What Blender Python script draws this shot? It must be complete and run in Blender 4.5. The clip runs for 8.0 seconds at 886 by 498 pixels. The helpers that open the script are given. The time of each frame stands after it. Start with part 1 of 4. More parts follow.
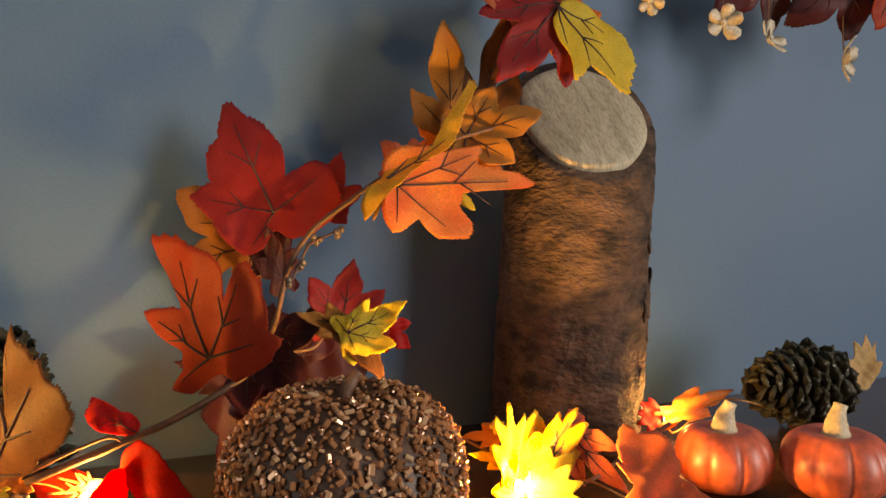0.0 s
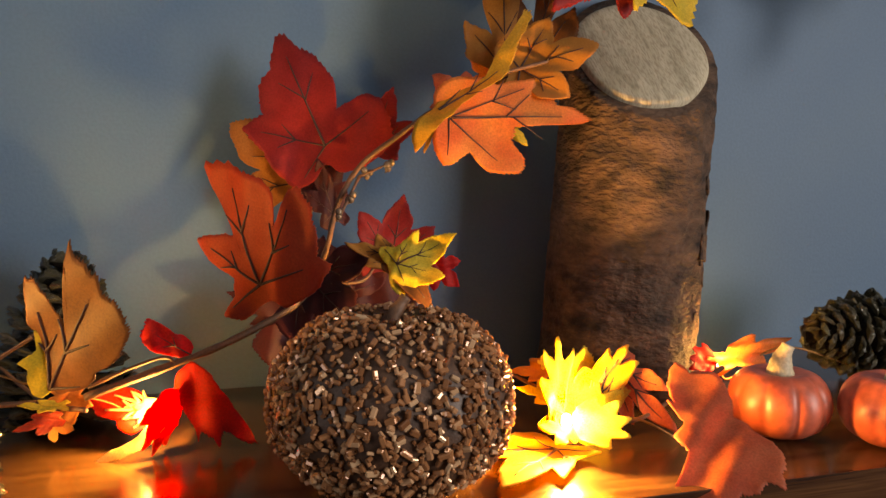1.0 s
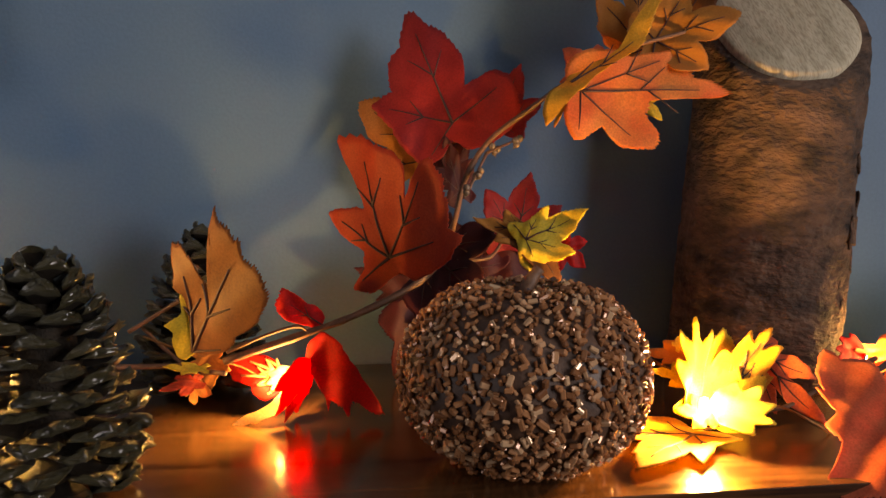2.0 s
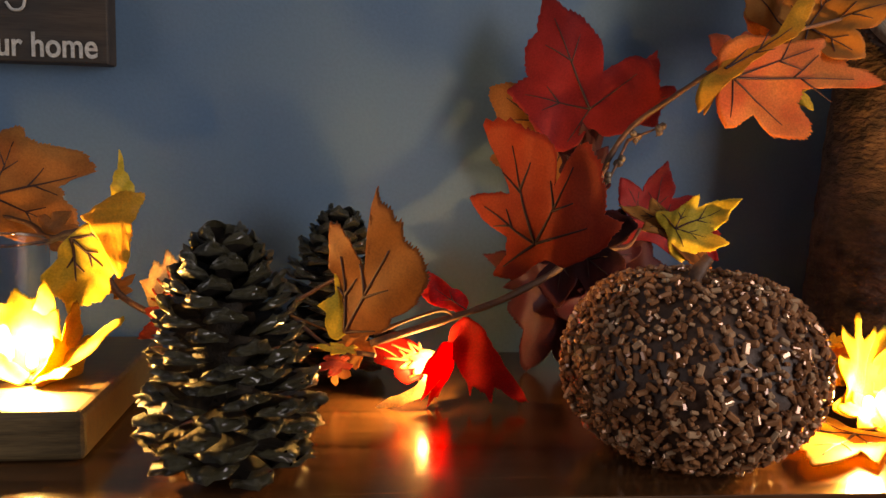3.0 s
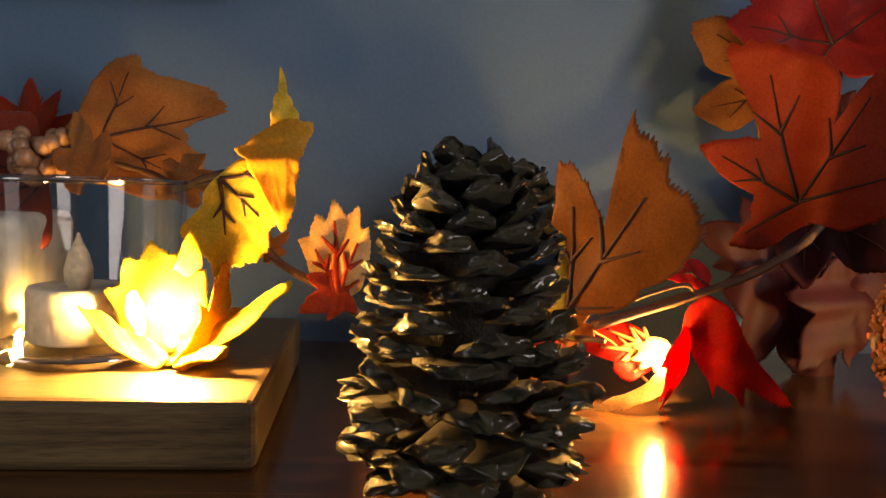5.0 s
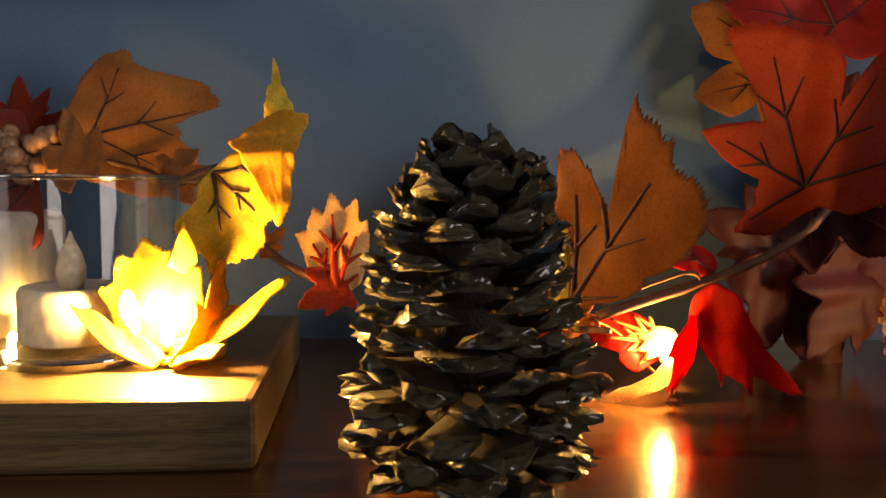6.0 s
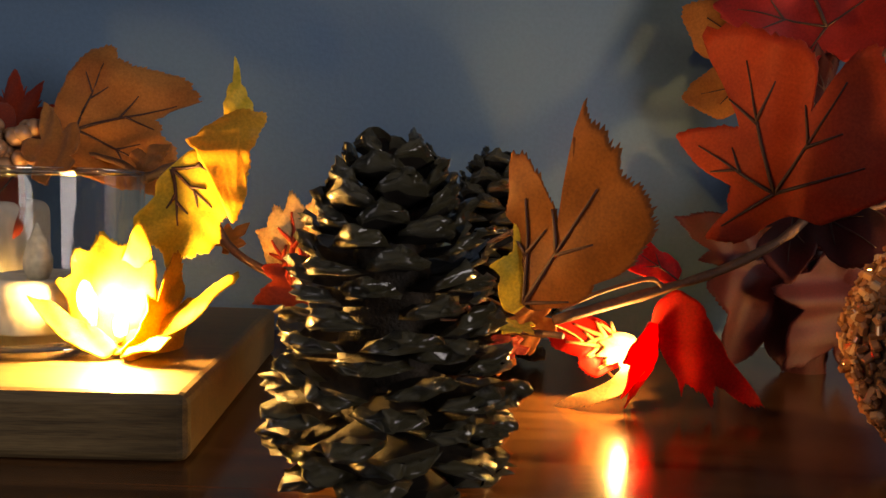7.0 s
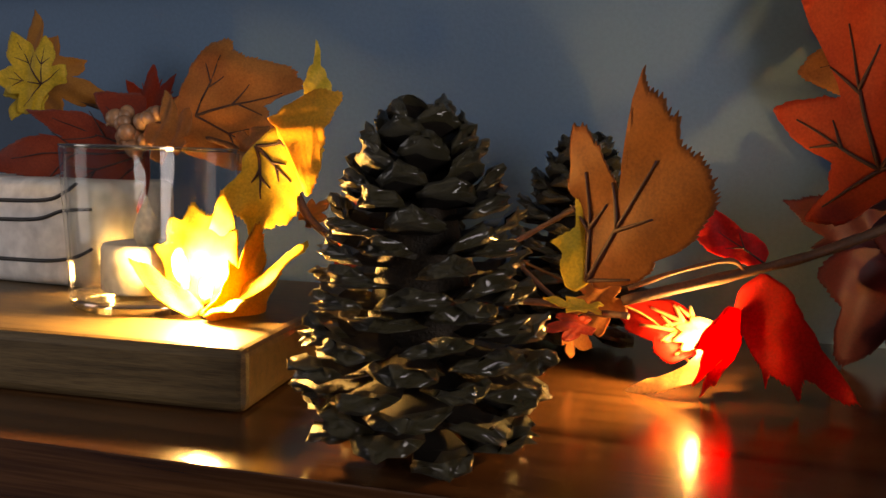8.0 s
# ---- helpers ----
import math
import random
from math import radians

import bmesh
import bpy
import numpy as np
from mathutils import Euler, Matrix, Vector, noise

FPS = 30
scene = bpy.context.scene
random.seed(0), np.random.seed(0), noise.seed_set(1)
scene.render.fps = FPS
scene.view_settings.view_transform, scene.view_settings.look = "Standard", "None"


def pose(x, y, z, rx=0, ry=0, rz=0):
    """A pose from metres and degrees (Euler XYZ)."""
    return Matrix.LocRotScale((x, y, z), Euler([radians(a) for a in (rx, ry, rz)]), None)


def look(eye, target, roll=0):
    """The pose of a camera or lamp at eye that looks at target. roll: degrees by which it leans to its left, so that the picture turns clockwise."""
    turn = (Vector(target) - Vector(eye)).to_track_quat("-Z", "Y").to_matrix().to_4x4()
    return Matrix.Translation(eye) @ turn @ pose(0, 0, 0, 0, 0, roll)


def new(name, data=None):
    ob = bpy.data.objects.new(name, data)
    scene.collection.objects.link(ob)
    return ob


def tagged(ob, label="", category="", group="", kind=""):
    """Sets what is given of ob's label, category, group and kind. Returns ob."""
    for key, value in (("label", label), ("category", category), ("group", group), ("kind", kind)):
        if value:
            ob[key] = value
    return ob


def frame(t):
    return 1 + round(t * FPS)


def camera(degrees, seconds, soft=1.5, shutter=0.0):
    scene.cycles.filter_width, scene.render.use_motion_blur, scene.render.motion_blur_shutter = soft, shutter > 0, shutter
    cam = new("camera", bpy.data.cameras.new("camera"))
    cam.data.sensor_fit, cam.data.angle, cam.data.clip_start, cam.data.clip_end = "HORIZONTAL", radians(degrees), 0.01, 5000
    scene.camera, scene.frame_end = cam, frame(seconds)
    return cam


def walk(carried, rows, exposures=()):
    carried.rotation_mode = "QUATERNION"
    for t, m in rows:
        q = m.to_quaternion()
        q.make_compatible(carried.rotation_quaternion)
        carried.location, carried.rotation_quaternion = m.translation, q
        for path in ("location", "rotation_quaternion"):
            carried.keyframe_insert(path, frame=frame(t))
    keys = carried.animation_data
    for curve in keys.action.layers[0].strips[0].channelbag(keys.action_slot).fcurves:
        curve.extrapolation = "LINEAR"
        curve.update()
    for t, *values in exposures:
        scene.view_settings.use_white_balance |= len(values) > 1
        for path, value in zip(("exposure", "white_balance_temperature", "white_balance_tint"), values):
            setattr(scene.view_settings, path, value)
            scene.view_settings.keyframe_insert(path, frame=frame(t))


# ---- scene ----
cam = camera(60.2, 8.0)
PATH = [
    (0, (0.1130, 0.0493, 0.1759), (0.6783, 1.6490, 0.0672), -0.5),
    (0.5, (0.1283, 0.0544, 0.1623), (0.6690, 1.6575, -0.0076), -0.1),
    (1, (0.1148, 0.0519, 0.1555), (0.5686, 1.6796, -0.0255), 0.2),
    (2.3, (0.0901, 0.0646, 0.1386), (0.2848, 1.7459, -0.0467), 0.6),
    (2.5, (0.0739, 0.0680, 0.1411), (0.2592, 1.7459, -0.0561), 1.0),
    (3, (0.0425, 0.0706, 0.1343), (0.1895, 1.7536, -0.0603), 1.4),
    (3.5, (0.0059, 0.0918, 0.1207), (0.1224, 1.7756, -0.0756), 1.8),
    (4, (-0.0255, 0.1088, 0.1130), (0.0731, 1.7960, -0.0731), 2.1),
    (4.5, (-0.0374, 0.1360, 0.1037), (0.0620, 1.8266, -0.0476), 2.2),
    (4.7, (-0.0391, 0.1538, 0.0994), (0.0587, 1.8445, -0.0536), 2.3),
    (5.8, (-0.0399, 0.1742, 0.0926), (0.0493, 1.8640, -0.0790), 0.7),
    (6, (-0.0399, 0.1726, 0.0926), (0.0587, 1.8615, -0.0731), 0.9),
    (6.5, (-0.0374, 0.1759, 0.0935), (0.0519, 1.8632, -0.0935), 1.1),
    (7, (-0.0034, 0.1709, 0.0978), (-0.0119, 1.8606, -0.0926), 2.0),
    (7.5, (0.0221, 0.1734, 0.0935), (-0.2057, 1.8471, -0.1003), 1.7),
    (8, (0.0382, 0.1726, 0.0884), (-0.3451, 1.8173, -0.1071), 1.8),
]
EXPOSURES = [(0.0, 0.78, 8100, 17), (1.2, 0.75, 7900, 18), (2.4, 0.27, 7400, 22), (4.2, 0.16, 7500, 22), (6.0, 0.0, 7500, 22), (8.0, 0.02, 7500, 23)]
walk(cam, [(t, look(eye, target, roll)) for t, eye, target, roll in PATH], EXPOSURES)


# ---- light ----
world = bpy.data.worlds.new("room_air")
scene.world = world
world.use_nodes = True
world.node_tree.nodes["Background"].inputs[0].default_value = (0.55, 0.7, 1.0, 1)
world.node_tree.nodes["Background"].inputs[1].default_value = 0.004


def window_light(name, eye, target, w, h, watts, colour):
    d = bpy.data.lights.new(name, "AREA")
    d.shape, d.size, d.size_y, d.energy, d.color = "RECTANGLE", w, h, watts, colour
    ob = new(name, d)
    ob.matrix_world = look(eye, target)
    return ob


window_light("window_light", (1.49, -0.85, 0.42), (0.0, -0.85, 0.42), 0.8, 0.95, 23, (0.93, 0.97, 1.0))
window_light("window_light", (-1.49, -0.25, 0.42), (0.0, -0.25, 0.42), 0.6, 0.95, 4, (0.9, 0.95, 1.0))


def bulb_light(at, watts, radius=0.004):
    d = bpy.data.lights.new("bulb_light", "POINT")
    d.energy, d.color, d.shadow_soft_size = watts, (1.0, 0.58, 0.15), radius
    ob = new("bulb_light", d)
    ob.location = at
    return ob


def down_light(at, towards, watts):
    """An added spot at a bulb, which sends a brighter share of its light down and off the wall."""
    d = bpy.data.lights.new("bulb_down_light", "SPOT")
    d.energy, d.color, d.shadow_soft_size = watts, (1.0, 0.58, 0.15), 0.005
    d.spot_size, d.spot_blend = radians(172), 0.25
    ob = new("bulb_down_light", d)
    ob.matrix_world = look(at, Vector(at) + Vector(towards))
    return ob


# ---- materials ----
def nodes_of(name):
    m = bpy.data.materials.new(name)
    m.use_nodes = True
    t = m.node_tree
    return m, t, t.nodes["Principled BSDF"], t.nodes["Material Output"]


def noise_ramp(t, scale, stops, detail=6, stretch=(1, 1, 1), coord="Object", dist=0.0):
    co = t.nodes.new("ShaderNodeTexCoord")
    mp = t.nodes.new("ShaderNodeMapping")
    mp.inputs["Scale"].default_value = stretch
    n = t.nodes.new("ShaderNodeTexNoise")
    n.inputs["Scale"].default_value, n.inputs["Detail"].default_value = scale, detail
    n.inputs["Distortion"].default_value = dist
    r = t.nodes.new("ShaderNodeValToRGB")
    el = r.color_ramp.elements
    el[0].position, el[0].color = stops[0][0], (*stops[0][1], 1)
    el[1].position, el[1].color = stops[-1][0], (*stops[-1][1], 1)
    for p, c in stops[1:-1]:
        e = el.new(p)
        e.color = (*c, 1)
    t.links.new(co.outputs[coord], mp.inputs[0])
    t.links.new(mp.outputs[0], n.inputs["Vector"])
    t.links.new(n.outputs["Fac"], r.inputs[0])
    return r.outputs[0], n.outputs["Fac"]


def bump(t, p, height, strength, distance):
    b = t.nodes.new("ShaderNodeBump")
    b.inputs["Strength"].default_value, b.inputs["Distance"].default_value = strength, distance
    t.links.new(height, b.inputs["Height"])
    t.links.new(b.outputs[0], p.inputs["Normal"])
    return b


def mix(t, mode, fac, a, b):
    m = t.nodes.new("ShaderNodeMix")
    m.data_type, m.blend_type = "RGBA", mode
    for sock, v in ((m.inputs[0], fac), (m.inputs[6], a), (m.inputs[7], b)):
        if hasattr(v, "links"):
            t.links.new(v, sock)
        else:
            sock.default_value = v if isinstance(v, float) else (*v, 1)
    return m.outputs[2]


def surface(name, dark, light, scale=30, rough=0.5, metal=0.0, bump_d=0.0005, bump_s=0.4, stretch=(1, 1, 1), fine=6.0, coat=0.0, spec=0.5):
    """A surface with broad patches and fine grain."""
    m, t, p, out = nodes_of(name)
    mid = tuple((a + b) / 2 for a, b in zip(dark, light))
    c1, f1 = noise_ramp(t, scale, [(0.3, dark), (0.5, mid), (0.72, light)], 5, stretch)
    c2, f2 = noise_ramp(t, scale * fine, [(0.3, (0.72, 0.72, 0.72)), (0.7, (1.12, 1.12, 1.12))], 4, stretch)
    t.links.new(mix(t, "MULTIPLY", 1.0, c1, c2), p.inputs["Base Color"])
    p.inputs["Roughness"].default_value, p.inputs["Metallic"].default_value = rough, metal
    p.inputs["Coat Weight"].default_value = coat
    p.inputs["Specular IOR Level"].default_value = spec
    bump(t, p, f2, bump_s, bump_d)
    return m


def leaf_material(name, dark, light, glow=0.45, rough=0.55, edge=None):
    """Dyed cloth: mottled colour, a woven relief, and light that comes through."""
    m, t, p, out = nodes_of(name)
    mid = tuple((a + b) / 2 for a, b in zip(dark, light))
    c1, f1 = noise_ramp(t, 38, [(0.32, dark), (0.5, mid), (0.68, light)], 3)
    c2, f2 = noise_ramp(t, 900, [(0.3, (0.8, 0.8, 0.8)), (0.7, (1.1, 1.1, 1.1))], 2)
    col = mix(t, "MULTIPLY", 1.0, c1, c2)
    if edge:
        c3, f3 = noise_ramp(t, 17, [(0.5, (0, 0, 0)), (0.66, (1, 1, 1))], 2)
        col = mix(t, "MIX", f3, col, edge)
    t.links.new(col, p.inputs["Base Color"])
    p.inputs["Roughness"].default_value = rough
    p.inputs["Specular IOR Level"].default_value = 0.25
    p.inputs["Sheen Weight"].default_value = 0.1
    tr = t.nodes.new("ShaderNodeBsdfTranslucent")
    t.links.new(col, tr.inputs[0])
    mx = t.nodes.new("ShaderNodeMixShader")
    mx.inputs[0].default_value = glow
    t.links.new(p.outputs[0], mx.inputs[1])
    t.links.new(tr.outputs[0], mx.inputs[2])
    t.links.new(mx.outputs[0], out.inputs["Surface"])
    bump(t, p, f2, 0.25, 0.0003)
    return m


def wall_material(name):
    m, t, p, out = nodes_of(name)
    c1, f1 = noise_ramp(t, 2.2, [(0.3, (0.066, 0.132, 0.225)), (0.7, (0.08, 0.154, 0.255))], 4)
    c2, f2 = noise_ramp(t, 420, [(0.35, (0.95, 0.95, 0.95)), (0.65, (1.04, 1.04, 1.04))], 3)
    t.links.new(mix(t, "MULTIPLY", 1.0, c1, c2), p.inputs["Base Color"])
    p.inputs["Roughness"].default_value = 0.62
    bump(t, p, f2, 0.25, 0.0006)
    return m


def wood_material(name, dark, light, rough, coat=0.0, along=(1.5, 40, 40), scale=3.0):
    m, t, p, out = nodes_of(name)
    mid = tuple(0.45 * a + 0.55 * b for a, b in zip(dark, light))
    c1, f1 = noise_ramp(t, scale, [(0.28, dark), (0.5, mid), (0.75, light)], 8, along, dist=0.6)
    c2, f2 = noise_ramp(t, scale * 7, [(0.38, (0.55, 0.5, 0.48)), (0.55, (1, 1, 1))], 5, along)
    t.links.new(mix(t, "MULTIPLY", 0.7, c1, c2), p.inputs["Base Color"])
    r = t.nodes.new("ShaderNodeMapRange")
    r.inputs[3].default_value, r.inputs[4].default_value = rough - 0.06, rough + 0.1
    t.links.new(f1, r.inputs[0])
    t.links.new(r.outputs[0], p.inputs["Roughness"])
    p.inputs["Coat Weight"].default_value, p.inputs["Coat Roughness"].default_value = coat, 0.2
    bump(t, p, f2, 0.18, 0.0004)
    return m


def glass_material(name, tint=(0.95, 0.96, 0.95), low=0.075, high=0.9):
    """Clear thin glass: what lies behind shows, with a gloss that grows towards the edges."""
    m, t, p, out = nodes_of(name)
    clear = t.nodes.new("ShaderNodeBsdfTransparent")
    clear.inputs[0].default_value = (*tint, 1)
    gloss = t.nodes.new("ShaderNodeBsdfGlossy")
    gloss.inputs["Roughness"].default_value = 0.03
    lw = t.nodes.new("ShaderNodeLayerWeight")
    pw = t.nodes.new("ShaderNodeMath")
    pw.operation, pw.inputs[1].default_value = "POWER", 4.5
    t.links.new(lw.outputs["Facing"], pw.inputs[0])
    fr = t.nodes.new("ShaderNodeMapRange")
    fr.inputs[3].default_value, fr.inputs[4].default_value = low, high
    t.links.new(pw.outputs[0], fr.inputs[0])
    mx = t.nodes.new("ShaderNodeMixShader")
    t.links.new(fr.outputs[0], mx.inputs[0])
    t.links.new(clear.outputs[0], mx.inputs[1])
    t.links.new(gloss.outputs[0], mx.inputs[2])
    t.links.new(mx.outputs[0], out.inputs["Surface"])
    return m


def glowing(name, colour, strength):
    m, t, p, out = nodes_of(name)
    p.inputs["Base Color"].default_value = (*colour, 1)
    p.inputs["Emission Color"].default_value = (*colour, 1)
    p.inputs["Emission Strength"].default_value = strength
    return m


WALL = wall_material("blue_grey_paint")
PLASTER = surface("ceiling_white", (0.5, 0.5, 0.48), (0.58, 0.58, 0.56), 3, 0.7)
FLOORING = wood_material("floor_oak", (0.12, 0.07, 0.035), (0.25, 0.15, 0.08), 0.4)
MANTEL = wood_material("dark_stained_mantel_wood", (0.035, 0.014, 0.007), (0.13, 0.055, 0.02), 0.16, 0.2)
RISER = wood_material("worn_riser_wood", (0.06, 0.04, 0.018), (0.15, 0.1, 0.042), 0.5, 0.05, (3, 60, 60), 5)
SIGN_WOOD = wood_material("grey_brown_sign_wood", (0.02, 0.017, 0.015), (0.055, 0.042, 0.034), 0.65, 0, (2, 30, 30), 4)
SIGN_INK = surface("chalky_white_paint", (0.42, 0.42, 0.4), (0.62, 0.61, 0.58), 300, 0.7)
BARK = surface("rough_bark", (0.018, 0.01, 0.007), (0.15, 0.082, 0.05), 48, 0.9, 0, 0.005, 1.0, (1, 1, 1.9), 3.5)
CUT_WOOD = wood_material("sawn_wood", (0.36, 0.31, 0.21), (0.56, 0.49, 0.36), 0.75, 0, (30, 5, 5), 5)
CONE_WOOD = surface("pine_cone_wood", (0.01, 0.007, 0.004), (0.032, 0.02, 0.01), 160, 0.65, 0, 0.001, 0.8, spec=0.25)
CONE_TIP = surface("varnished_cone_tip", (0.024, 0.022, 0.009), (0.18, 0.15, 0.064), 260, 0.4, 0, 0.0018, 1.0, coat=0.55, spec=0.45)
BEAD_BODY = surface("brown_bead_backing", (0.045, 0.02, 0.011), (0.1, 0.046, 0.024), 200, 0.5)
STEM = surface("brown_wrapped_stem", (0.08, 0.035, 0.017), (0.19, 0.085, 0.04), 120, 0.6)
VEIN = surface("printed_vein", (0.03, 0.008, 0.006), (0.06, 0.016, 0.01), 150, 0.6)
PUMPKIN_SKIN = surface("orange_pumpkin_skin", (0.52, 0.095, 0.05), (0.68, 0.16, 0.085), 30, 0.42, 0, 0.0004, 0.3)
PUMPKIN_STEM = surface("cream_stem", (0.42, 0.33, 0.2), (0.62, 0.52, 0.36), 90, 0.6)
GLASS = glass_material("clear_glass", low=0.04)
GLASS_RIM = glass_material("thick_glass_edge", (0.8, 0.77, 0.68), 0.3, 0.95)
WAX = surface("white_plastic", (0.78, 0.75, 0.69), (0.84, 0.82, 0.76), 40, 0.45)
FLAME = surface("flame_tip_plastic", (0.74, 0.68, 0.54), (0.82, 0.77, 0.64), 60, 0.35)
WHITE_PAINT = surface("white_painted_ceramic", (0.74, 0.72, 0.7), (0.82, 0.81, 0.79), 20, 0.4)
BLACK_PAINT = surface("black_paint", (0.012, 0.01, 0.01), (0.03, 0.025, 0.022), 60, 0.5)
BULB = glowing("warm_bulb", (1.0, 0.78, 0.42), 60)
WIRE = surface("thin_copper_wire", (0.2, 0.09, 0.03), (0.35, 0.18, 0.07), 300, 0.35, 0.8)
BERRY_TAN = surface("tan_berry", (0.22, 0.1, 0.05), (0.42, 0.23, 0.12), 70, 0.35)
BERRY_DARK = surface("bronze_berry", (0.12, 0.08, 0.05), (0.3, 0.22, 0.15), 90, 0.25, 0.4)
BLOSSOM = surface("cream_blossom", (0.5, 0.42, 0.3), (0.68, 0.6, 0.46), 90, 0.6)

RED = leaf_material("red_leaf", (0.56, 0.012, 0.013), (0.7, 0.022, 0.018), 0.55)
CRIMSON = leaf_material("crimson_leaf", (0.27, 0.014, 0.016), (0.4, 0.026, 0.025))
MAROON = leaf_material("maroon_leaf", (0.04, 0.005, 0.007), (0.08, 0.008, 0.01), 0.25)
SCARLET = leaf_material("orange_red_leaf", (0.37, 0.031, 0.009), (0.49, 0.062, 0.016))
ORANGE = leaf_material("orange_leaf", (0.66, 0.13, 0.025), (0.76, 0.27, 0.06))
SALMON = leaf_material("salmon_leaf", (0.5, 0.085, 0.035), (0.62, 0.16, 0.07))
AMBER = leaf_material("amber_leaf", (0.42, 0.19, 0.03), (0.6, 0.32, 0.07), edge=(0.5, 0.16, 0.03))
GOLD = leaf_material("gold_leaf", (0.6, 0.27, 0.02), (0.75, 0.42, 0.04))
YELLOW = leaf_material("yellow_leaf", (0.66, 0.45, 0.03), (0.8, 0.62, 0.08))
BROWN = leaf_material("brown_leaf", (0.135, 0.041, 0.007), (0.235, 0.078, 0.014), 0.35)
TAN = leaf_material("tan_orange_leaf", (0.34, 0.11, 0.022), (0.48, 0.19, 0.045), 0.35)
# pale leaf colour, which also paints the white-hot glow beside the second bulb
PALE = leaf_material("pale_and_hot_lit_leaf", (0.72, 0.42, 0.16), (0.82, 0.6, 0.3), 0.5)
BRICK = leaf_material("brick_red_leaf", (0.24, 0.03, 0.014), (0.36, 0.06, 0.024), 0.35)


def bead_material():
    m, t, p, out = nodes_of("bronze_glass_bead")
    info = t.nodes.new("ShaderNodeObjectInfo")
    geo = t.nodes.new("ShaderNodeNewGeometry")
    add = t.nodes.new("ShaderNodeMath")
    add.operation = "ADD"
    t.links.new(info.outputs["Random"], add.inputs[0])
    t.links.new(geo.outputs["Random Per Island"], add.inputs[1])
    fr = t.nodes.new("ShaderNodeMath")
    fr.operation = "FRACT"
    t.links.new(add.outputs[0], fr.inputs[0])
    r = t.nodes.new("ShaderNodeValToRGB")
    el = r.color_ramp.elements
    el[0].position, el[0].color = 0.0, (0.17, 0.066, 0.028, 1)
    el[1].position, el[1].color = 1.0, (0.6, 0.38, 0.22, 1)
    e = el.new(0.7)
    e.color = (0.43, 0.19, 0.083, 1)
    t.links.new(fr.outputs[0], r.inputs[0])
    t.links.new(r.outputs[0], p.inputs["Base Color"])
    p.inputs["Metallic"].default_value, p.inputs["Roughness"].default_value = 0.2, 0.07
    return m


BEAD = bead_material()

# ---- builders ----
def mesh_from(name, bm, *mats):
    me = bpy.data.meshes.new(name)
    bmesh.ops.recalc_face_normals(bm, faces=bm.faces)
    bm.to_mesh(me)
    bm.free()
    for m in mats:
        me.materials.append(m)
    return me


def part(name, bm, material, parent, label="", smooth=True):
    me = mesh_from(name, bm, *(material if isinstance(material, (list, tuple)) else [material]))
    if smooth:
        me.polygons.foreach_set("use_smooth", [True] * len(me.polygons))
    ob = new(name, me)
    ob.parent = parent
    return tagged(ob, label)


def thing(name, at, label, category, group="", kind=""):
    ob = new(name)
    ob.location = at
    ob.empty_display_size = 0.01
    bpy.context.view_layer.update()
    return tagged(ob, label, category, group, kind)


def under(ob, parent):
    """Keeps ob where it is in the world, below its thing."""
    ob.parent = parent
    ob.matrix_parent_inverse = parent.matrix_world.inverted()
    return ob


def box(bm, x0, x1, y0, y1, z0, z1, bevel=0.0, segments=2):
    r = bmesh.ops.create_cube(bm, size=1)
    bmesh.ops.scale(bm, verts=r["verts"], vec=(x1 - x0, y1 - y0, z1 - z0))
    bmesh.ops.translate(bm, verts=r["verts"], vec=((x0 + x1) / 2, (y0 + y1) / 2, (z0 + z1) / 2))
    if bevel:
        es = list({e for v in r["verts"] for e in v.link_edges})
        bmesh.ops.bevel(bm, geom=es, offset=bevel, segments=segments, affect="EDGES", profile=0.5)
    return bm


def lathe(bm, profile, steps=48, wobble=None, cap=True):
    """Turns (radius, height) points about z; wobble(angle, height) scales the radius."""
    rings = []
    for r, z in profile:
        ring = []
        for i in range(steps):
            a = 2 * math.pi * i / steps
            k = wobble(a, z) if wobble else 1.0
            ring.append(bm.verts.new((r * k * math.cos(a), r * k * math.sin(a), z)))
        rings.append(ring)
    for u, v in zip(rings, rings[1:]):
        for i in range(steps):
            bm.faces.new((u[i], u[(i + 1) % steps], v[(i + 1) % steps], v[i]))
    if cap:
        bm.faces.new(list(reversed(rings[0])))
        bm.faces.new(rings[-1])
    return rings


def spline(pts, n=6):
    """Points along a smooth curve through pts."""
    p = [Vector(q) for q in pts]
    p = [2 * p[0] - p[1]] + p + [2 * p[-1] - p[-2]]
    out = []
    for i in range(1, len(p) - 2):
        for k in range(n):
            s = k / n
            a, b, c, d = p[i - 1], p[i], p[i + 1], p[i + 2]
            out.append(0.5 * (2 * b + (c - a) * s + (2 * a - 5 * b + 4 * c - d) * s * s + (3 * b - a - 3 * c + d) * s ** 3))
    out.append(p[-2])
    return out


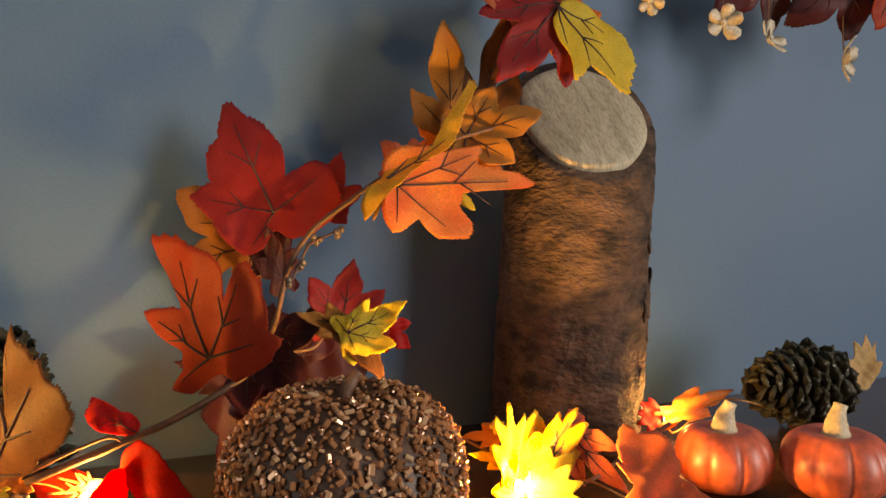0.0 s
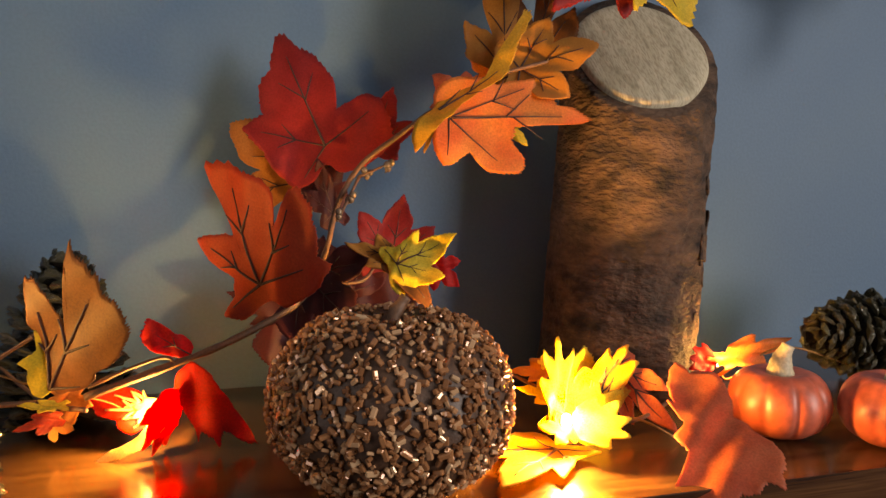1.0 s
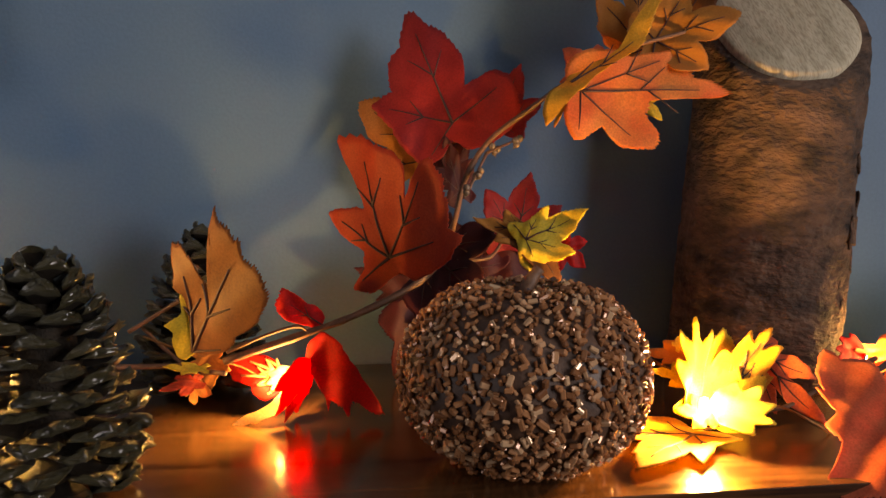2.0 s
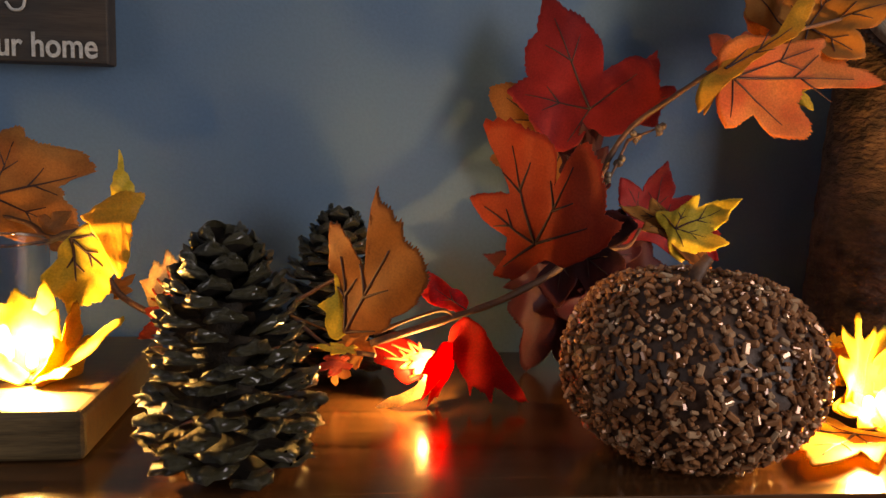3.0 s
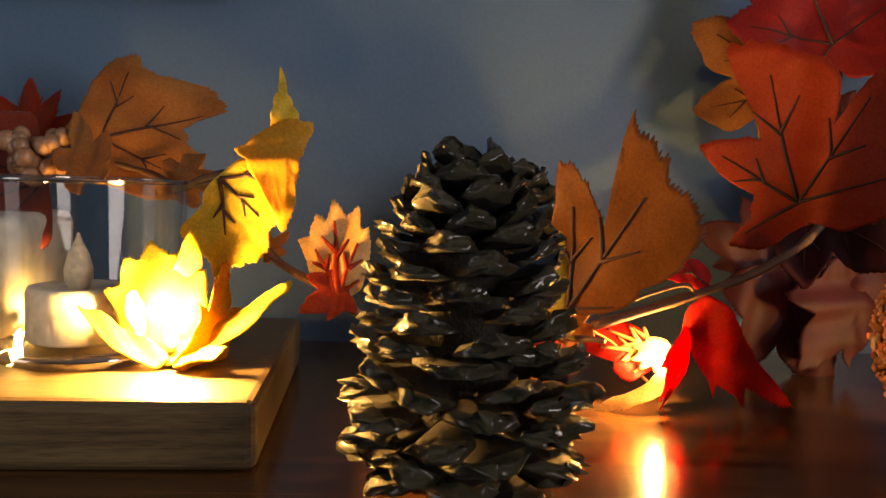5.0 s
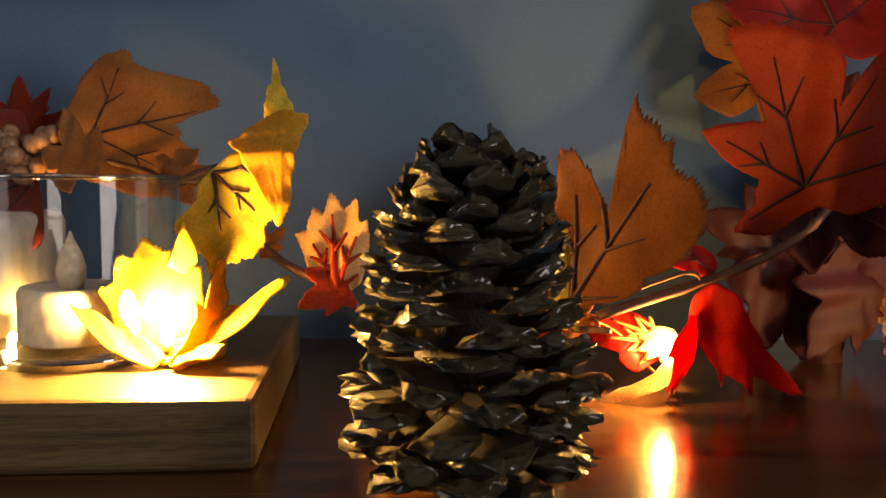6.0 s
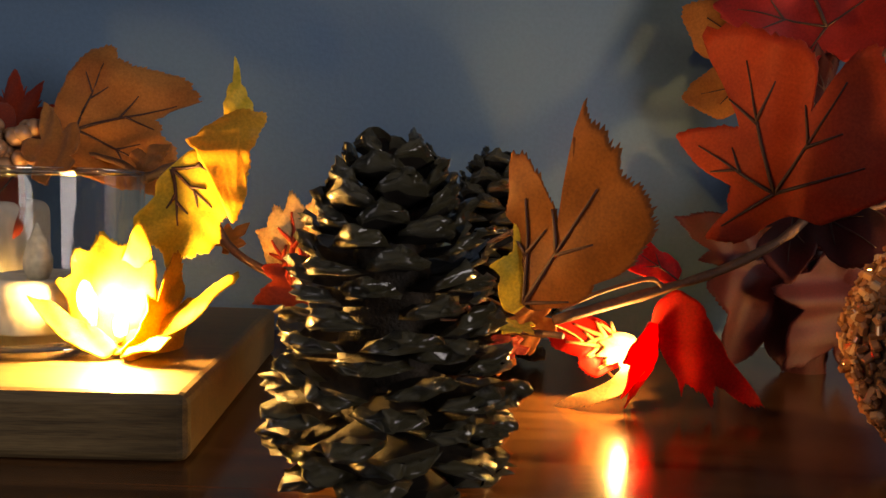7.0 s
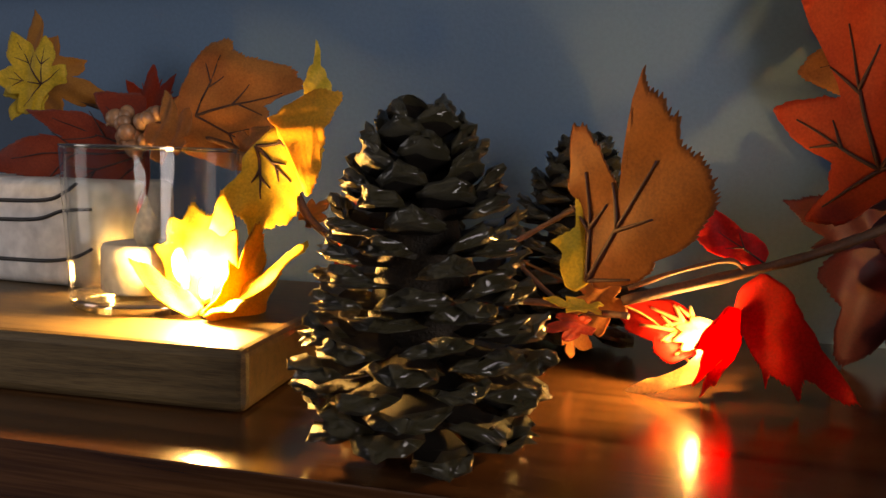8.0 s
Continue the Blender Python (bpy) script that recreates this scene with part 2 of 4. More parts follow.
def tube(bm, pts, r0, r1=None, sides=7, lump=0.0):
    r1 = r0 if r1 is None else r1
    pts = [Vector(q) for q in pts]
    rings = []
    n = len(pts)
    for i, q in enumerate(pts):
        d = (pts[min(i + 1, n - 1)] - pts[max(i - 1, 0)]).normalized()
        u = d.cross(Vector((0.31, 0.2, 0.93))).normalized()
        v = d.cross(u)
        r = r0 + (r1 - r0) * i / (n - 1)
        r *= 1 + lump * noise.noise(q * 220)
        rings.append([bm.verts.new(q + r * (math.cos(2 * math.pi * k / sides) * u + math.sin(2 * math.pi * k / sides) * v)) for k in range(sides)])
    for a, b in zip(rings, rings[1:]):
        for k in range(sides):
            bm.faces.new((a[k], a[(k + 1) % sides], b[(k + 1) % sides], b[k]))
    bm.faces.new(list(reversed(rings[0])))
    bm.faces.new(rings[-1])


def ball(bm, at, r, stretch=(1, 1, 1), u=14, v=9):
    g = bmesh.ops.create_uvsphere(bm, u_segments=u, v_segments=v, radius=r)
    bmesh.ops.scale(bm, verts=g["verts"], vec=stretch)
    bmesh.ops.translate(bm, verts=g["verts"], vec=at)


MAPLE = ((-110, 0.48), (-52, 0.78), (0, 1.0), (50, 0.8), (108, 0.5))


# outlines by angle from the middle vein and length
STRIP = ((-65, 0.09), (-30, 0.3), (-35, 0.59), (-29, 0.68), (-16, 0.73), (-3, 0.83), (0, 1.0), (10, 0.88), (19, 0.87), (37, 0.84), (45, 0.67), (55, 0.69), (55, 0.77), (82, 0.74), (104, 0.71), (124, 0.45), (140, 0.24))
RAGGED = ((-95, 0.08), (-73, 0.19), (-61, 0.33), (-47, 0.4), (-39, 0.52), (-33, 0.61), (-32, 0.74), (-29, 0.66), (-20, 0.73), (-19, 0.83), (-14, 0.74), (-9, 0.76), (-6, 0.92), (0, 1.0), (2, 0.9), (3, 0.76), (4, 0.61), (9, 0.49), (12, 0.41), (22, 0.31), (36, 0.24), (52, 0.14), (90, 0.06))
CROWN = ((-110, 0.12), (-58, 0.36), (-40, 0.6), (-30, 0.8), (-23, 0.72), (-17, 0.95), (-9, 0.84), (0, 1.0), (7, 0.82), (14, 0.9), (24, 0.7), (34, 0.76), (42, 0.52), (64, 0.32), (112, 0.12))
LIMP = ((-46, 0.28), (-48, 0.47), (-27, 0.55), (-28, 0.79), (-29, 0.92), (-24, 0.98), (-18, 1.04), (-12, 0.98), (-1, 1.01), (6, 0.88), (14, 0.96), (22, 0.88), (28, 1.00), (32, 0.88), (45, 0.78), (53, 0.67), (53, 0.47), (72, 0.28), (130, 0.37), (153, 0.48), (180, 0.43), (189, 0.61), (206, 0.45), (230, 0.34), (254, 0.24), (254, 0.33))
TORN = ((-60, 0.12), (-14, 0.6), (-2, 0.98), (4, 1.0), (5, 0.68), (36, 0.66), (30, 0.46), (60, 0.3), (130, 0.12))
SWEEP = ((-40, 0.1), (-2, 0.2), (6, 0.34), (4, 0.5), (-1, 0.73), (-1, 0.82), (0, 1.0), (9, 0.78), (19, 0.56), (38, 0.35), (55, 0.19), (120, 0.06))
TONGUE = ((-69, 0.15), (-36, 0.4), (-22, 0.48), (-17, 0.77), (-11, 1.01), (2, 1.0), (14, 0.92), (24, 0.7), (28, 0.47), (36, 0.25), (84, 0.07))
STUB = ((-110, 0.1), (-40, 0.22), (-31, 0.54), (-17, 0.76), (-6, 1.03), (5, 0.97), (13, 0.83), (20, 0.64), (37, 0.59), (51, 0.51), (56, 0.35), (72, 0.18), (130, 0.1))
RIBBON = ((-165, 0.38), (-150, 0.19), (-115, 0.12), (-44, 0.19), (-31, 0.38), (-31, 0.55), (-22, 0.66), (-11, 0.84), (-2, 1.04), (3, 1.04), (-4, 0.89), (-11, 0.75), (-16, 0.6), (-14, 0.36), (10, 0.13), (120, 0.06), (176, 0.3))
HOOK = ((-112, 1.2), (-98, 1.0), (-74, 0.67), (-40, 0.57), (-16, 0.75), (0, 1.03), (10, 0.9), (33, 0.63), (53, 0.42), (100, 0.3), (124, 0.42), (150, 0.22), (215, 0.3))
WISP = ((-130, 0.35), (-95, 0.3), (-36, 0.34), (-24, 0.44), (-10, 0.5), (-5, 0.84), (1, 1.04), (3, 0.75), (7, 0.55), (20, 0.46), (40, 0.3), (98, 0.24), (140, 0.35))
SPREAD = ((-86, 0.41), (-65, 0.62), (-48, 0.78), (-41, 0.91), (-29, 0.79), (-18, 0.67), (-6, 0.6), (-2, 0.71), (-1, 0.88), (0, 1.0), (7, 0.97), (16, 0.91), (27, 0.77), (37, 0.65), (49, 0.67), (56, 0.76), (67, 0.67), (79, 0.53), (95, 0.39), (118, 0.25), (146, 0.28), (184, 0.24), (226, 0.26), (252, 0.36))
HORNED = ((-70, 0.13), (-52, 0.32), (-40, 0.47), (-41, 0.71), (-16, 0.56), (-9, 0.73), (0, 1.0), (14, 0.91), (31, 0.79), (41, 0.64), (46, 0.48), (60, 0.32), (90, 0.1))
ARROW = ((-203, 0.13), (-147, 0.37), (-106, 0.55), (-88, 0.59), (-62, 0.57), (-52, 0.42), (-41, 0.31), (-32, 0.52), (-19, 0.69), (-9, 0.84), (0, 1.0), (12, 0.79), (33, 0.65), (40, 0.55), (55, 0.69), (73, 0.49), (120, 0.43), (143, 0.3))
PAW = ((-151, 0.12), (-116, 0.24), (-100, 0.31), (-86, 0.28), (-60, 0.24), (-59, 0.34), (-54, 0.43), (-42, 0.54), (-35, 0.59), (-27, 0.55), (-19, 0.43), (-8, 0.43), (-5, 0.65), (-3, 0.94), (0, 1.0), (4, 0.87), (6, 0.77), (14, 0.74), (20, 0.79), (24, 0.61), (31, 0.41), (57, 0.29), (101, 0.21), (140, 0.12))
LANCE = ((-120, 0.1), (-62, 0.24), (-34, 0.42), (-20, 0.6), (-11, 0.8), (0, 1.0), (10, 0.78), (21, 0.58), (36, 0.4), (62, 0.24), (120, 0.1))
FAN = ((-112, 0.12), (-72, 0.4), (-50, 0.74), (-38, 0.62), (-25, 0.98), (-14, 0.74), (0, 1.03), (9, 0.76), (22, 0.98), (33, 0.66), (46, 0.82), (72, 0.4), (112, 0.12))
CLEFT = ((-115, 0.05), (-78, 0.12), (-68, 0.25), (-61, 0.33), (-52, 0.38), (-51, 0.49), (-48, 0.58), (-43, 0.69), (-38, 0.77), (-33, 0.79), (-27, 0.8), (-21, 0.81), (-14, 0.88), (-10, 0.91), (-4, 0.93), (0, 1.0), (0, 0.9), (-2, 0.8), (-4, 0.67), (-6, 0.53), (-5, 0.46), (1, 0.53), (7, 0.63), (14, 0.7), (21, 0.74), (22, 0.66), (23, 0.55), (28, 0.45), (24, 0.39), (22, 0.33), (20, 0.22), (30, 0.09))
BROAD = ((-150, 0.2), (-125, 0.42), (-106, 0.58), (-92, 0.53), (-74, 0.52), (-58, 0.72), (-47, 0.84), (-40, 0.74), (-31, 0.54), (-20, 0.7), (-10, 0.84), (-4, 0.94), (0, 1.05), (4, 0.93), (9, 0.8), (17, 0.62), (23, 0.5), (29, 0.58), (34, 0.66), (43, 0.5), (60, 0.35), (80, 0.34), (99, 0.45), (110, 0.43), (128, 0.28), (150, 0.15))

SPLAY = ((-173, 0.13), (-123, 0.45), (-106, 0.69), (-101, 0.76), (-93, 0.65), (-83, 0.73), (-77, 0.71), (-67, 0.82), (-58, 0.88), (-54, 0.78), (-48, 0.46), (-43, 0.68), (-36, 0.8), (-25, 0.85), (0, 1.0), (1, 0.77), (-1, 0.57), (2, 0.4), (16, 0.48), (34, 0.65), (44, 0.45), (55, 0.24), (86, 0.27), (98, 0.47), (121, 0.33), (139, 0.19))


def leaf(parent, base, tip, material, face=(0, -1, 0), lobes=MAPLE, width=1.0, curl=0.0, cup=0.0, fold=0.0, wave=0.05, seed=1, fat=1.0,
         label="", veins=True, notch=0.66, name="leaf", twist=0.0, vein_mat=None, outline=None, core=(0, 0), vein_r=1.0):
    """A lobed cloth leaf from its vein joint to the tip of its middle lobe, turned to face a way. curl bends it along its
    length, cup all round, fold along the middle vein, wave ripples it; its mesh spreads out from core."""
    rnd = random.Random(seed)
    base, tip = Vector(base), Vector(tip)
    size = (tip - base).length
    ax = (tip - base).normalized()
    nn = Vector(face)
    nn = (nn - nn.dot(ax) * ax).normalized()
    ay = nn.cross(ax)
    ph = rnd.uniform(0, 6.28)
    cup += rnd.uniform(-0.12, 0.12)
    curl += rnd.uniform(-0.1, 0.1)

    def at(x, y, lift=0.0):
        h = curl * x * abs(x) + cup * (x * x + y * y) + fold * abs(y) + twist * x * y
        h += wave * (math.sin(5.5 * x + ph) * math.cos(4.6 * y + 2 * ph) + 0.5 * math.sin(13 * y + 9 * x + ph) + 0.1 * math.sin(27 * x - 21 * y + 3 * ph))
        return base + size * (x * ax + y * width * ay + (h + lift) * nn)

    flat = []

    def put(a, u, v, ln):
        a = radians(a)
        flat.append((ln * (u * math.cos(a) - v * math.sin(a)), ln * (u * math.sin(a) + v * math.cos(a))))

    if outline:
        for (a0, r0), (a1, r1) in zip(outline, outline[1:]):
            put(a0, r0, 0, rnd.uniform(0.97, 1.03))
            put((a0 + a1) / 2, (r0 + r1) / 2, 0, rnd.uniform(0.97, 1.04))
        put(*outline[-1], 0, 1.0)
    else:
        put(lobes[0][0] - 42, 0.34, 0, lobes[0][1])
        for i, (a, ln) in enumerate(lobes):
            s = 0.3 * rnd.uniform(0.9, 1.1) * fat
            lo = (a - lobes[i - 1][0]) / 2 if i else 40
            hi = (lobes[i + 1][0] - a) / 2 if i + 1 < len(lobes) else 40
            w0, w1 = min(s, 0.66 * math.tan(radians(0.86 * lo))), min(s, 0.66 * math.tan(radians(0.86 * hi)))
            for u, v in ((0.6, -w0), (0.7, -0.94 * w0), (0.77, -0.7 * w0), (0.87, -0.54 * w0), (0.95, -0.25 * w0), (1.03, 0.0), (0.95, 0.25 * w1), (0.87, 0.54 * w1), (0.77, 0.7 * w1), (0.7, 0.94 * w1), (0.6, w1)):
                put(a, u, v, ln * rnd.uniform(0.975, 1.025))
            if i + 1 < len(lobes):
                b, lb = lobes[i + 1]
                put((a + b) / 2, (notch[i] if isinstance(notch, tuple) else notch) * rnd.uniform(0.94, 1.06), 0, min(ln, lb))
        put(lobes[-1][0] + 42, 0.34, 0, lobes[-1][1])
    # round the outline, with small teeth
    line = []
    m = len(flat)
    for i in range(m):
        (x0, y0), (x1, y1) = flat[i], flat[(i + 1) % m]
        line.append((x0, y0))
        j = 1 + 0.03 * rnd.uniform(-0.6, 1)
        line.append(((x0 + x1) / 2 * j, (y0 + y1) / 2 * j))
    keep = 12 if outline else 4
    line = [((a[0] + keep * b[0] + c[0]) / (keep + 2), (a[1] + keep * b[1] + c[1]) / (keep + 2)) for a, b, c in zip(line[-1:] + line[:-1], line, line[1:] + line[:1])]
    toothed = []
    for i, (x, y) in enumerate(line):
        x1, y1 = line[(i + 1) % len(line)]
        k = 1.008 + (0.034 if outline else 0.018) * rnd.random()
        toothed += [(x, y), ((x + x1) / 2 * k, (y + y1) / 2 * k)]
    line = toothed
    soft_line = line
    for _ in range(4):
        soft_line = [((a[0] + b[0] + c[0]) / 3, (a[1] + b[1] + c[1]) / 3) for a, b, c in zip(soft_line[-1:] + soft_line[:-1], soft_line, soft_line[1:] + soft_line[:1])]
    bm = bmesh.new()
    thick = 0.00035 / size
    sheets = []
    for side in (1, -1):
        mid = bm.verts.new(at(*core, side * thick))
        rings = [[bm.verts.new(at(core[0] + (x - core[0]) * k, core[1] + (y - core[1]) * k, side * thick)) for x, y in (line if k == 1.0 else soft_line)] for k in (0.14, 0.28, 0.42, 0.56, 0.7, 0.83, 0.93, 1.0)]
        n = len(line)
        for i in range(n):
            q = (i + 1) % n
            f = [(mid, rings[0][i], rings[0][q])]
            f += [(a[i], b[i], b[q], a[q]) for a, b in zip(rings, rings[1:])]
            for vs in f:
                bm.faces.new(vs if side == 1 else tuple(reversed(vs)))
        sheets.append(rings[-1])
    n = len(line)
    for i in range(n):
        q = (i + 1) % n
        bm.faces.new((sheets[0][i], sheets[1][i], sheets[1][q], sheets[0][q]))
    ob = under(part(name, bm, material, None, label), parent)
    if veins:
        vb = bmesh.new()
        r = 0.016 * min(1.0, 0.05 / size) * vein_r
        up = 0.6 * r
        for a, ln in lobes:
            c, s = math.cos(radians(a)), math.sin(radians(a))
            far = 0.8 * ln
            if outline:
                far = 0.8 * min(ln, float(np.interp(a, [q[0] for q in outline], [q[1] for q in outline])))
            steps = [i / 12 for i in range(13)]
            tube(vb, [at(c * far * k, s * far * k, up) for k in steps], r * size * (1.15 if a == 0 else 0.85), r * size * 0.3, 5)
            if ln > 0.6:
                for turn in (-38, 38):
                    k0, l2 = rnd.uniform(0.42, 0.58) * far, 0.3 * far
                    c2, s2 = math.cos(radians(a + turn)), math.sin(radians(a + turn))
                    tube(vb, [at(c * k0 + c2 * l2 * k, s * k0 + s2 * l2 * k, up) for k in (0, 0.2, 0.4, 0.6, 0.8, 1)], r * size * 0.75, r * size * 0.3, 5)
        under(part("vein_print", vb, vein_mat or VEIN, None, "dark printed veins"), ob)
    return ob


def stem(parent, pts, r0, r1=None, name="stem", material=None, n=6):
    bm = bmesh.new()
    tube(bm, spline(pts, n), r0, r1, 7, 0.35)
    return under(part(name, bm, material or STEM, None), parent)


def scale_mesh(seed):
    """One woody cone scale, outward along x, a unit long: a thin shelf that widens to a thick, ridged and chipped lip."""
    rnd = random.Random(seed)
    bm = bmesh.new()
    rows = ((0.0, 0.1, 0.04, 0.0), (0.4, 0.2, 0.05, -0.04), (0.66, 0.36, 0.06, -0.05), (0.8, 0.44, 0.1, -0.02), (0.9, 0.46, 0.17, 0.04), (0.96, 0.42, 0.2, 0.1), (1.0, 0.3, 0.17, 0.14), (1.03, 0.12, 0.07, 0.12))
    ring_shape = ((-1, 0.0), (-0.78, 0.6), (-0.36, 0.8), (0, 1.05), (0.36, 0.8), (0.78, 0.6), (1, 0.0), (0.7, -0.6), (0.25, -0.75), (-0.25, -0.75), (-0.7, -0.6))
    n = len(ring_shape)
    rings = []
    for x, w, h, z in rows:
        j = 0.055 if x > 0.75 else 0.015
        rings.append([bm.verts.new((x - 0.16 * v * v * x + rnd.uniform(-j, j), v * w * rnd.uniform(0.88, 1.12), z + s * h + rnd.uniform(-j, j) - 0.1 * v * v * x)) for v, s in ring_shape])
    for i, (a, b) in enumerate(zip(rings, rings[1:])):
        for k in range(n):
            f = bm.faces.new((a[k], a[(k + 1) % n], b[(k + 1) % n], b[k]))
            f.material_index = 1 if i >= 3 else 0
    bm.faces.new(list(reversed(rings[0])))
    bm.faces.new(rings[-1]).material_index = 1
    for f in bm.faces:
        f.smooth = True
    return mesh_from("cone_scale", bm, CONE_WOOD, CONE_TIP)


# half width of a standing cone, by height
CONE_FORM = ((0.0, 0.72), (0.06, 0.88), (0.24, 1.0), (0.52, 0.88), (0.77, 0.65), (0.88, 0.48), (0.95, 0.33), (1.0, 0.12))


def pine_cone(at, height, radius, label, count=130, seed=3, lean=(0, 0, 0)):
    rnd = random.Random(seed)
    cone = thing("pine_cone", at, label, "pine cone", "pine cones on the mantel")
    cone.rotation_euler = [radians(a) for a in lean]
    bm = bmesh.new()
    lathe(bm, [(0.2 * radius, 0.004), (0.4 * radius, 0.1 * height), (0.42 * radius, 0.4 * height), (0.2 * radius, 0.8 * height), (0.04 * radius, 0.92 * height)], 16)
    part("core", bm, CONE_WOOD, cone)
    for i in range(count):
        k = (i + 0.5) / count
        u = 0.035 + 0.95 * k
        z = height * u
        env = radius * float(np.interp(u, [p[0] for p in CONE_FORM], [p[1] for p in CONE_FORM])) * rnd.uniform(0.94, 1.05)
        tilt = -20 + 46 * u + 24 * max(0.0, (u - 0.72) / 0.28) + rnd.uniform(-7, 7)
        a = i * 2.39996 + rnd.uniform(-0.1, 0.1)
        ob = new("cone_scale", SCALES[i % len(SCALES)])
        ob.parent = cone
        ln = min(env / max(0.35, math.cos(radians(tilt))), radius * (1.08 - 0.4 * u))
        out = max(0.0, env - ln * math.cos(radians(tilt)))
        wide = radius * (0.62 - 0.22 * u * u) * rnd.uniform(0.85, 1.15)
        tall = radius * (0.4 - 0.1 * u) * rnd.uniform(0.8, 1.2)
        foot = max(0.004, z - ln * math.sin(radians(tilt)) - 0.1 * tall)
        ob.matrix_basis = Matrix.Translation((out * math.cos(a), out * math.sin(a), foot)) @ Euler((rnd.uniform(-0.18, 0.18), -radians(tilt), a)).to_matrix().to_4x4() @ Matrix.Diagonal((ln, wide, tall, 1))
    return cone


SCALES = [scale_mesh(k) for k in range(9)]

# ---- the room and the mantel ----
def slab(name, x0, x1, y0, y1, z0, z1, material, label, category, bevel=0.0):
    bm = bmesh.new()
    box(bm, x0, x1, y0, y1, z0, z1, bevel)
    ob = new(name, mesh_from(name, bm, material))
    return tagged(ob, label, category, kind="structure")


WALL_Y = 0.6
slab("wall_north", -1.62, 1.5, WALL_Y, WALL_Y + 0.12, -1.2, 1.4, WALL, "smooth blue-grey painted wall behind the mantel", "wall")
slab("wall_west", -1.62, -1.5, 0.1, WALL_Y, -1.2, 1.4, WALL, "plain blue-grey painted side wall", "wall")
slab("wall_west_far", -1.62, -1.5, -3.5, -0.6, -1.2, 1.4, WALL, "plain blue-grey painted side wall beside a window", "wall")
slab("wall_west_below", -1.62, -1.5, -0.6, 0.1, -1.2, -0.07, WALL, "plain blue-grey painted wall under a side window", "wall")
slab("wall_west_above", -1.62, -1.5, -0.6, 0.1, 0.91, 1.4, WALL, "plain blue-grey painted wall over a side window", "wall")
slab("wall_south", -1.62, 1.5, -3.62, -3.5, -1.2, 1.4, WALL, "plain blue-grey painted wall of the room", "wall")
slab("wall_east", 1.5, 1.62, -0.4, WALL_Y + 0.12, -1.2, 1.4, WALL, "plain blue-grey painted wall beside a window", "wall")
slab("wall_east_far", 1.5, 1.62, -3.62, -1.3, -1.2, 1.4, WALL, "plain blue-grey painted wall beside a window", "wall")
slab("wall_east_below", 1.5, 1.62, -1.3, -0.4, -1.2, -0.07, WALL, "plain blue-grey painted wall under a window", "wall")
slab("wall_east_above", 1.5, 1.62, -1.3, -0.4, 0.91, 1.4, WALL, "plain blue-grey painted wall over a window", "wall")
slab("floor", -1.62, 1.62, -3.62, WALL_Y + 0.12, -1.3, -1.2, FLOORING, "brown wooden floor of the room", "floor")
slab("ceiling", -1.62, 1.62, -3.62, WALL_Y + 0.12, 1.4, 1.5, PLASTER, "plain white ceiling of the room", "ceiling")

bm = bmesh.new()
box(bm, -1.0, 1.2, 0.361, WALL_Y - 0.002, -0.038, 0.0, 0.0004, 1)
box(bm, -0.96, 1.16, 0.385, WALL_Y - 0.002, -0.075, -0.0385, 0.006, 3)
mantel = new("mantel_shelf", mesh_from("mantel_shelf", bm, MANTEL))
tagged(mantel, "dark stained wooden mantel shelf with a soft shine", "shelf", kind="structure")

